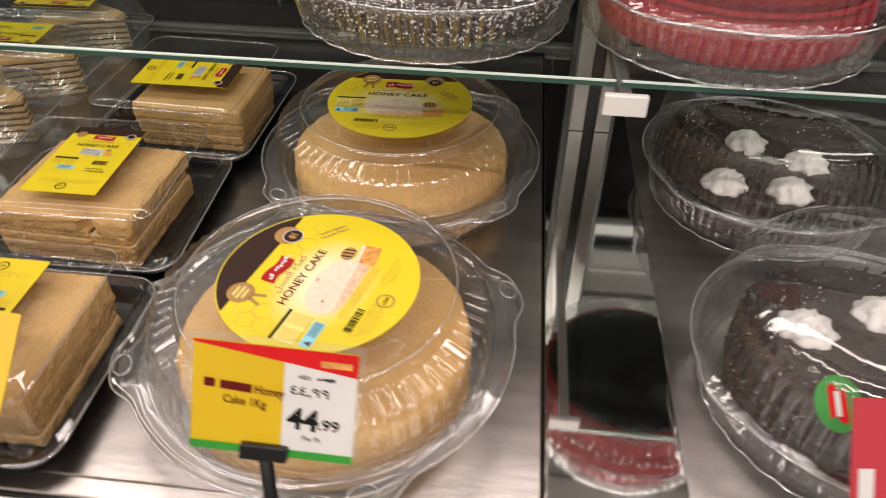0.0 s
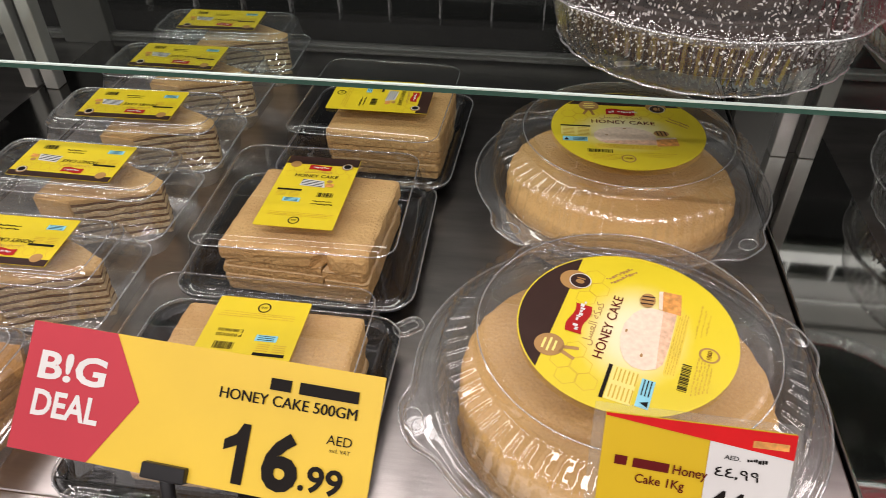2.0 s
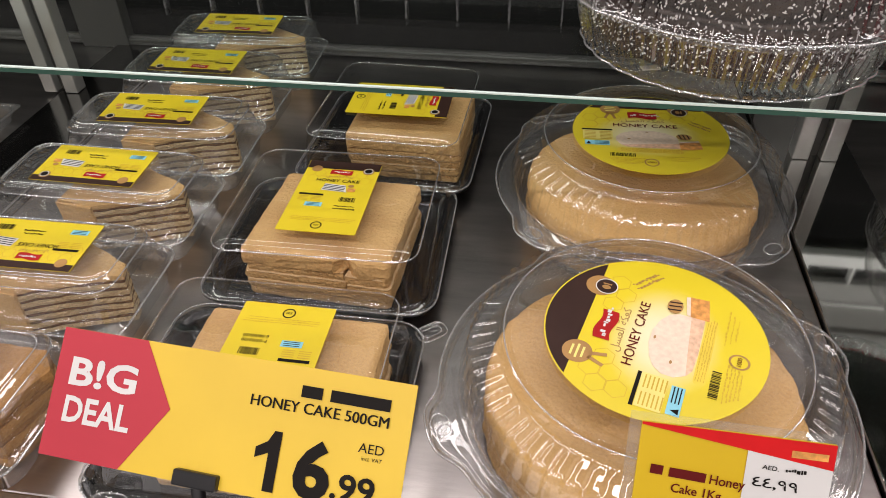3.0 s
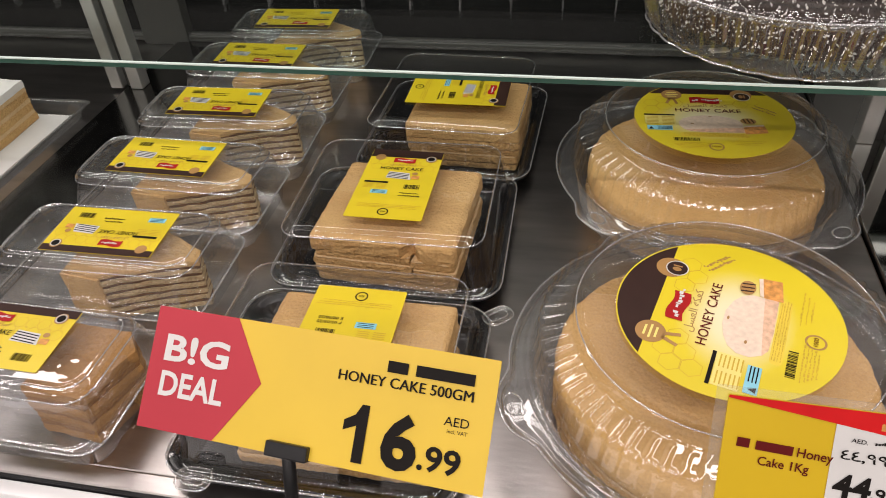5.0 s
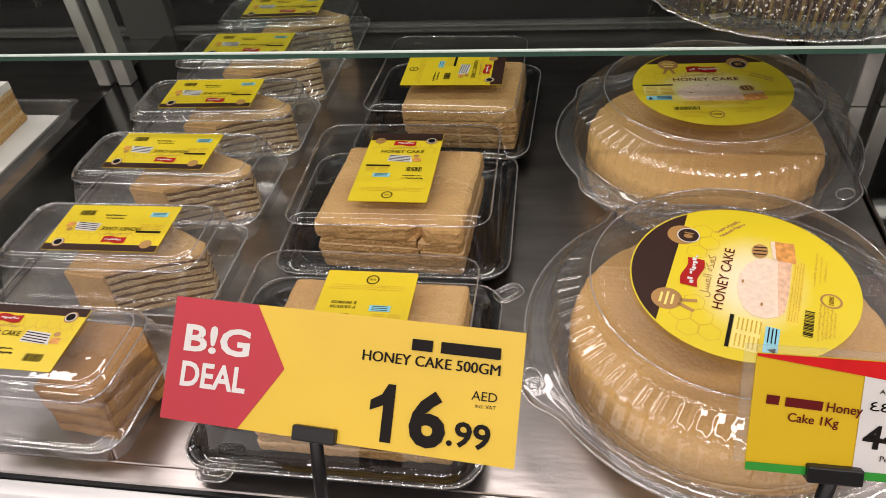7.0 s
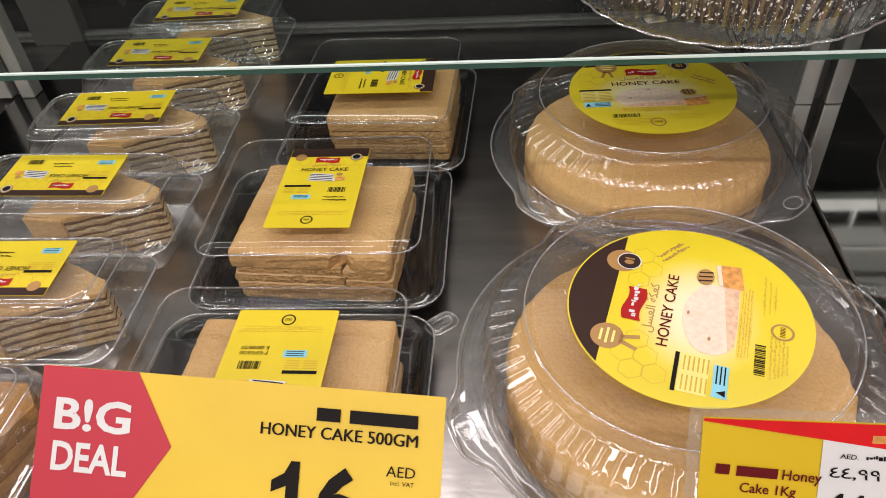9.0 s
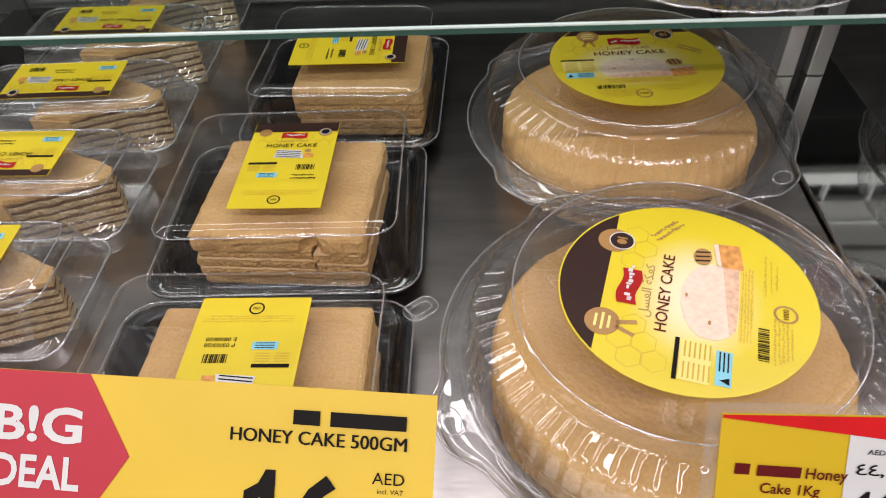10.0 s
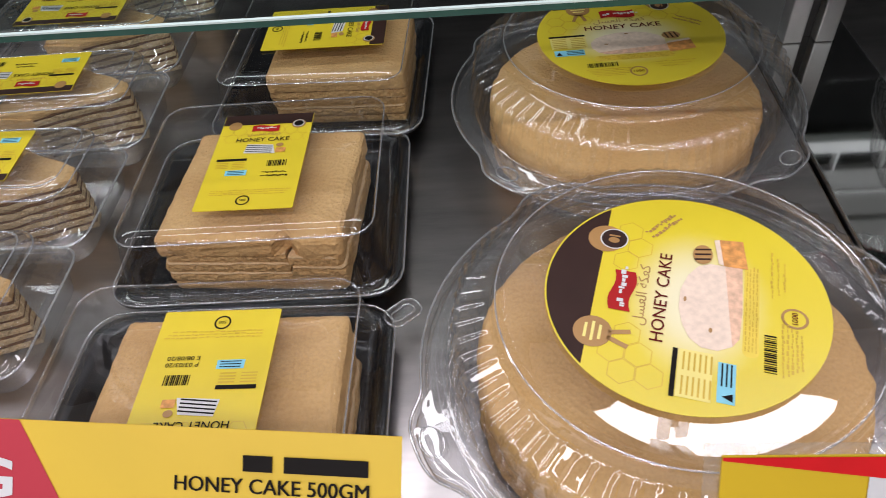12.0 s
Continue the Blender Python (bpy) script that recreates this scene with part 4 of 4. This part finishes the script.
# ---------------------------------------------------------------- chocolate cakes on the next deck
def whip_bm(salt):
    """A piped rosette: lobed rings that shrink towards the top."""
    rings = []
    for k in range(9):
        f = k / 8
        r = 0.0125 * (1 - f) ** 0.7 + 0.0012
        ring = []
        for i in range(36):
            a = 2 * math.pi * i / 36
            rr = r * (1 + 0.11 * math.cos(7 * a + 2.2 * f * math.pi + salt)) + 0.0030 * noise.noise(Vector((math.cos(a) * 3, math.sin(a) * 3, f * 4 + salt)))
            ring.append((rr * math.cos(a), rr * math.sin(a), 0.0105 * f ** 0.8))
        rings.append(ring)
    return rings_bm(rings, True, True)


def flakes(parent, n, radius, z, size, mat, seed, side=0.0, name="sprinkles"):
    """Chips strewn over the top, and on the side wall down to a depth."""
    rnd = random.Random(seed)
    verts, faces = [], []
    for _ in range(n):
        a = rnd.uniform(0, 2 * math.pi)
        if side and rnd.random() < 0.5:
            p = Vector((radius * math.cos(a), radius * math.sin(a), z - rnd.uniform(0, side)))
        else:
            r = radius * math.sqrt(rnd.random()) * 0.98
            p = Vector((r * math.cos(a), r * math.sin(a), z + 0.0008))
        rot = Euler((rnd.uniform(0, 6), rnd.uniform(0, 6), rnd.uniform(0, 6))).to_matrix()
        s, t = size * rnd.uniform(0.5, 1.2), size * rnd.uniform(0.3, 0.6)
        k = len(verts)
        for q in ((-s, 0, 0), (0, t, 0), (s, 0, 0), (0, -t, 0), (0, 0, t * 0.6)):
            verts.append(p + rot @ Vector(q))
        faces += [(k, k + 1, k + 4), (k + 1, k + 2, k + 4), (k + 2, k + 3, k + 4), (k + 3, k, k + 4), (k, k + 3, k + 2, k + 1)]
    me = bpy.data.meshes.new(name)
    me.from_pydata(verts, [], faces)
    me.materials.append(mat)
    ob = part(name, me, None, parent)
    ob["kind"] = "stuff"
    return ob


DEEP_BASE = [(0.0830, 0.0270, 0, 0.003), (0.0840, 0.0292, 0, 0.003), (0.0800, 0.0288, 0, 0), (0.0786, 0.0250, 0.0016, 0), (0.0752, 0.0100, 0.0018, 0), (0.0735, 0.0040, 0.0018, 0), (0.0715, 0.0004, 0.0016, 0), (0.0660, 0.0004, 0.0006, 0), (0.0640, 0.0035, 0, 0), (0.0200, 0.0035, 0, 0)]
DEEP_LID = [(0.0842, 0.0294, 0, 0.003), (0.0848, 0.0308, 0, 0.003), (0.0810, 0.0312, 0, 0), (0.0795, 0.0340, 0.0006, 0), (0.0780, 0.0450, 0.0010, 0), (0.0764, 0.0560, 0.0010, 0), (0.0752, 0.0620, 0.0008, 0), (0.0728, 0.0680, 0.0002, 0), (0.0690, 0.0722, 0, 0), (0.0640, 0.0745, 0, 0), (0.0600, 0.0756, 0, 0), (0.0580, 0.0762, 0, 0), (0.0200, 0.0764, 0, 0)]
deep_base_mesh = mesh_of(rings_bm(rings_round(DEEP_BASE, 640, 80, EARS, salt=2.0, wave=0.0003), False, True), "base", M_DEEP)
deep_lid_mesh = mesh_of(rings_bm(rings_round(DEEP_LID, 560, 70, EARS, wob=0.0008), False, True), "lid", M_DEEPLID)
deep_rim_mesh = bead_mesh(circle_path((0.0848, 0.0308, 0, 0.003)), 0.0006)
foot = []
for i in range(320):
    a = 2 * math.pi * i / 320
    r = 0.0738 + 0.0012 * abs(math.sin(15 * a))
    foot.append((r * math.cos(a), r * math.sin(a), 0.0009))
deep_foot_mesh = bead_mesh(foot, 0.0006, "scalloped_foot")
CHOCF, CHOCB = pose(0.2000, 0.3040, DECK + 0.0004, 0, 0, 0), pose(0.1945, 0.4860, DECK + 0.0004, 0, 0, 20)
for m, seed, rosettes in ((CHOCF, 1, ((-0.030, 0.008), (0.010, 0.022), (0.036, 0.030), (0.035, -0.030))), (CHOCB, 2, ((-0.041, -0.048), (-0.002, -0.053), (-0.018, 0.002), (0.017, -0.019)))):
    c = thing("cake_container", "clear deep-based container around a chocolate cake", "cake container", m, "round cake containers")
    part("scalloped_foot", deep_foot_mesh, None, part("base", deep_base_mesh, None, c, "clear ribbed deep base"), "scalloped clear foot")
    part("rim", deep_rim_mesh, None, part("lid", deep_lid_mesh, None, c, "clear dome lid"), "rolled clear edge")
    c = layered_round(m, "chocolate_cake", "round dark chocolate cake with white cream rosettes", 0.0690 if seed == 2 else 0.0640, 0.0045, [0.013, 0.003, 0.0160], [M_CHOCSP, M_CHOC, M_CHOC], ["sponge_layer", "glaze_layer", "glaze_top"], 20.0 + seed)
    for k, (rx, ry) in enumerate(rosettes):
        part("cream_rosette", whip_bm(k + seed), M_WHIP, c, m=Matrix.Translation((0, 0, 0.0370)) @ pose(0, 0, 0, 0, 0, -20 * (seed - 1)) @ pose(rx, ry, 0))
    flakes(c, 900, 0.0688 if seed == 2 else 0.0638, 0.0368, 0.0022, M_CHOC, seed, 0.030, "chocolate_chips")
    flakes(c, 160, 0.0638, 0.0372, 0.0009, M_FLAKE, seed + 5, 0.026, "sugar_specks")
st = thing("sticker", "round green sticker with red banner", "sticker", CHOCF @ pose(-0.0445, -0.0605, 0.0640, 48, -25, -14))
part("paper", flat_bm(disc_pts(0, 0, 0.0085, 0.0115), 0.0), M_GREEN, st, smooth=False)
part("logo_banner", flat_bm(logo_flag(0, 0, 0.0065, 0.0130), T1), M_REDINK, st, smooth=False)
part("logo_mark", flat_bm(rect_pts(0, 0, 0.002, 0.010), T2), M_PAPER, st, smooth=False)

# ---------------------------------------------------------------- cakes on the glass shelf
for m, nm, text, mats, extra in (
        (pose(-0.0310, 0.4430, SH + 0.0004, 0, 0, 10), "chocolate_cake", "dark chocolate cake strewn with coconut flakes", [M_CHOCSP, M_CHOC, M_CHOC], (M_FLAKE, 8000)),
        (pose(0.1260, 0.4370, SH + 0.0004, 0, 0, 33), "red_cake", "bright red crumbed round cake", [M_REDVEL, M_REDVEL, M_REDVEL], (M_REDVEL, 1600))):
    c = thing("cake_container", "clear deep-based container on the glass shelf", "cake container", m, "round cake containers")
    part("scalloped_foot", deep_foot_mesh, None, part("base", deep_base_mesh, None, c, "clear ribbed deep base"), "scalloped clear foot")
    part("rim", deep_rim_mesh, None, part("lid", deep_lid_mesh, None, c, "clear dome lid"), "rolled clear edge")
    part("board", rings_bm(rings_round([(0.062, 0.0040, 0, 0), (0.063, 0.0050, 0, 0), (0.062, 0.0060, 0, 0)], 64), True, True), M_BLACKPL, c, "black cake board")
    k = layered_round(m @ pose(0, 0, 0), nm, text, 0.0690, 0.0065, [0.024, 0.003, 0.034], mats, ["sponge_layer", "filling_layer", "crumb_coat"], 31.0)
    flakes(k, extra[1], 0.0695, 0.0670, 0.0011, extra[0], 17, 0.058, "coconut_flakes" if nm == "chocolate_cake" else "red_crumbs")
fl = thing("paper_scrap", "small white paper scrap lying on the glass", "scrap", pose(-0.0720, 0.3990, SH + 0.0006, 0, 0, 15))
part("paper", box_bm(-0.0045, 0.0045, -0.0022, 0.0022, 0, 0.0006), M_PAPER, fl, smooth=False)

# ---------------------------------------------------------------- tray of slices beside the next upright
m = pose(-0.6370, 0.4700, DECK + 0.001)
tr = thing("slice_tray", "clear shallow tray lined with white paper", "tray", m)
part("tray", rings_bm([rrect(a, b, 0.006, z, 5) for a, b, z in ((0.0835, 0.0735, 0.0105), (0.0850, 0.0750, 0.0125), (0.0835, 0.0735, 0.0132), (0.0800, 0.0700, 0.0120), (0.0775, 0.0675, 0.0020), (0.0755, 0.0655, 0.0008))], False, True), M_BASECL, tr)
part("paper_liner", box_bm(-0.072, 0.068, -0.062, 0.062, 0.0025, 0.0035), M_PAPER, tr, "white paper liner", smooth=False)
for k, (x, y) in enumerate(((0.022, 0.005), (-0.035, 0.01))):
    wedge_cake(m @ pose(x, y, 0.003), "white iced brown layered cake slice", [(-0.026, -0.058), (0.024, -0.058), (0.020, 0.050), (-0.026, 0.050)], 0.001, 4, 40.0 + k, M_WHIP, M_SPONGE, M_CREAM, 0.0065)

# ---------------------------------------------------------------- price signs
def sign_matrix(c, u, v):
    u, v = Vector(u).normalized(), Vector(v).normalized()
    w = u.cross(v).normalized()
    v = w.cross(u)
    return Matrix.Translation(c) @ Matrix((u, v, w)).transposed().to_4x4()


def holder(parent, m_inv, x, y_bottom, foot):
    """Black clip under the card with a stem down to the rail."""
    part("clip", box_bm(x - 0.0082, x + 0.0082, y_bottom - 0.0015, y_bottom + 0.0040, -0.0035, 0.0030, 0.0006), M_BLACKPL, parent, "black plastic clip", smooth=False)
    a = m_inv @ Vector(foot)
    b = Vector((x, y_bottom - 0.001, -0.001))
    d = a - b
    bm = bmesh.new()
    bmesh.ops.create_cone(bm, cap_ends=True, segments=12, radius1=0.0030, radius2=0.0024, depth=d.length)
    bmesh.ops.transform(bm, matrix=Matrix.Translation((a + b) / 2) @ d.to_track_quat("-Z", "Y").to_matrix().to_4x4(), verts=bm.verts)
    part("stem", bm, M_BLACKPL, parent, "black stem")
    bm = bmesh.new()
    bmesh.ops.create_uvsphere(bm, u_segments=16, v_segments=10, radius=0.0085)
    bmesh.ops.transform(bm, matrix=m_inv @ pose(foot[0] + 0.012, foot[1], foot[2] + 0.004), verts=bm.verts)
    part("rail_grip", bm, M_BLACKPL, parent, "black rail grip")


S1 = sign_matrix((-0.2240, 0.2022, 0.1432), (0.1342, -0.0108, 0.0008), (0.0016, 0.0337, 0.0308))
W, H = 0.1345, 0.0460
sign = thing("price_sign", "yellow and red paper price sign on a black stem", "price sign", S1, "price signs")
bm = bmesh.new()
NX = 24
rows_v = []
for z in (0.0, -0.0005):
    rows_v.append([[bm.verts.new((W * (i / NX - 0.5), H * (j / 6 - 0.5), z + 0.0002 * math.sin(i / NX * 5))) for i in range(NX + 1)] for j in range(7)])
for g in rows_v:
    for j in range(6):
        for i in range(NX):
            bm.faces.new((g[j][i], g[j][i + 1], g[j + 1][i + 1], g[j + 1][i]))
card = part("card", bm, M_SIGN, sign, "yellow paper card")
Z = 0.0004
q = lambda nm, bm_, mt, lb="": part(nm, bm_, mt, card, lb, smooth=False)
q("red_arrow", flat_bm([(-W / 2, -H / 2), (-0.0352, -H / 2), (-0.0196, 0.0006), (-0.0332, H / 2), (-W / 2, H / 2)], Z), M_RED, "red arrow panel")
q("lettering", text_mesh("B!G", -0.0478, 0.0080, 0.0270, 0.0104, Z + 0.0002, M_PAPER, bold=0.028), M_PAPER)
q("lettering", text_mesh("DEAL", -0.0475, -0.0055, 0.0268, 0.0094, Z + 0.0002, M_PAPER, bold=0.026), M_PAPER)
q("brand_bar", flat_bm(rect_pts(0.0312, 0.0148, 0.0076, 0.0040), Z), M_INK)
q("brand_bar", flat_bm(rect_pts(0.0486, 0.0148, 0.0213, 0.0040), Z), M_INK)
for shift, lift in ((0.0, 0.0), (0.00022, 0.00004)):
    q("lettering", text_mesh("HONEY CAKE 500GM", 0.0345 + shift, 0.0092, 0.0498, 0.0037, Z + lift, M_INK), M_INK)
one = [(0.0193, -0.0203), (0.0233, -0.0203), (0.0233, 0.0), (0.0205, 0.0), (0.0185, -0.0038), (0.0145, -0.0062), (0.0145, -0.0098), (0.0193, -0.0076)]
q("lettering", flat_bm(one, Z), M_INK)
q("lettering", text_mesh("6", 0.0359, -0.0104, 0.0132, 0.0198, Z, M_INK, bold=0.035), M_INK)
q("lettering", text_mesh(".99", 0.0507, -0.0140, 0.0152, 0.0088, Z, M_INK, bold=0.022), M_INK)
q("lettering", text_mesh("AED", 0.0549, -0.0002, 0.0089, 0.0031, Z, M_INK), M_INK)
q("lettering", text_mesh("incl. VAT", 0.0556, -0.0036, 0.0072, 0.0013, Z, M_INK), M_INK)
holder(sign, S1.inverted(), -0.0046, -H / 2 + 0.0008, (-0.2370, 0.1760, DECK - 0.006))

S2 = sign_matrix((-0.0565, 0.1922, 0.1508), (1, 0, -0.03), (0, 0.0195, 0.033))
W2, H2 = 0.0565, 0.0385
sign = thing("price_sign", "small mustard and white price card on a black stem", "price sign", S2, "price signs")
card = part("card", box_bm(-W2 / 2, W2 / 2, -H2 / 2, H2 / 2, -0.0006, 0.0), M_MUSTARD, sign, "mustard card", smooth=False)
q = lambda nm, bm_, mt, lb="": part(nm, bm_, mt, card, lb, smooth=False)
q("white_field", flat_bm([(0.0034, -H2 / 2), (W2 / 2, -H2 / 2), (W2 / 2, H2 / 2 - 0.006), (0.0034, H2 / 2 - 0.002)], 0.0003), M_PAPER)
q("red_band", flat_bm([(-W2 / 2, H2 / 2 - 0.0008), (W2 / 2, H2 / 2 - 0.0080), (W2 / 2, H2 / 2), (-W2 / 2, H2 / 2)], 0.0005), M_REDINK)
q("green_band", flat_bm(rect_pts(0, -H2 / 2 + 0.0014, W2, 0.0028), 0.0005), M_GREEN)
q("shop_mark", flat_bm(rect_pts(0.0210, H2 / 2 - 0.0042, 0.0105, 0.0022), 0.0007), M_ORANGE)
q("brand_bar", flat_bm(rect_pts(-0.0222, 0.0046, 0.0038, 0.0030, -3), 0.0004), M_WINE)
q("brand_bar", flat_bm(rect_pts(-0.0130, 0.0040, 0.0110, 0.0030, -3), 0.0004), M_WINE)
q("lettering", text_mesh("Honey", -0.0012, 0.0030, 0.0104, 0.0040, 0.0006, M_WINE, -3, bold=0.012), M_WINE)
q("lettering", text_mesh("Cake 1Kg", -0.0098, -0.0014, 0.0150, 0.0038, 0.0004, M_WINE, -3, bold=0.012), M_WINE)
q("lettering", text_mesh("AED.", 0.0105, 0.0098, 0.0048, 0.0014, 0.0006, M_INK, -3, bold=0.01), M_INK)
q("script_bar", bars_bm(arch_bars(0.0175, 0.0095, 0.0055, 0.0018, 5, 3), 0.0006), M_INK)
q("lettering", text_mesh("\u0664\u0664,\u0669\u0669", 0.0125, 0.0046, 0.0132, 0.0036, 0.0006, M_INK, -3, bold=0.01), M_INK)
q("lettering", text_mesh("44", 0.0106, -0.0050, 0.0110, 0.0078, 0.0006, M_INK, -3, bold=0.03), M_INK)
q("lettering", text_mesh(".99", 0.0196, -0.0064, 0.0072, 0.0040, 0.0006, M_INK, -3, bold=0.02), M_INK)
q("lettering", text_mesh("Per Pc", 0.0140, -0.0118, 0.0065, 0.0018, 0.0006, M_INK, -3), M_INK)
part("cover", box_bm(-W2 / 2 - 0.0035, W2 / 2 + 0.002, -H2 / 2 + 0.002, H2 / 2 + 0.0025, -0.0013, -0.0009), M_CARDCOVER, sign, "clear plastic sleeve", smooth=False)
holder(sign, S2.inverted(), -0.0020, -H2 / 2, (-0.0600, 0.1720, DECK - 0.008))

S3 = sign_matrix((0.1630, 0.1935, 0.1420), (1, 0.1, 0), (-0.12, 0.0195, 0.04))
sign = thing("price_sign", "red price card with white squares on a black stem", "price sign", S3, "price signs")
card = part("card", box_bm(-W2 / 2, W2 / 2, -0.026, 0.026, -0.0006, 0.0), M_RED, sign, "red card", smooth=False)
part("white_squares", bars_bm([rect_pts(-0.0235, -0.002, 0.005, 0.010), rect_pts(-0.0235, -0.016, 0.005, 0.009)], 0.0003), M_PAPER, card, smooth=False)
holder(sign, S3.inverted(), 0.0, -0.026, (0.1660, 0.1720, DECK - 0.008))
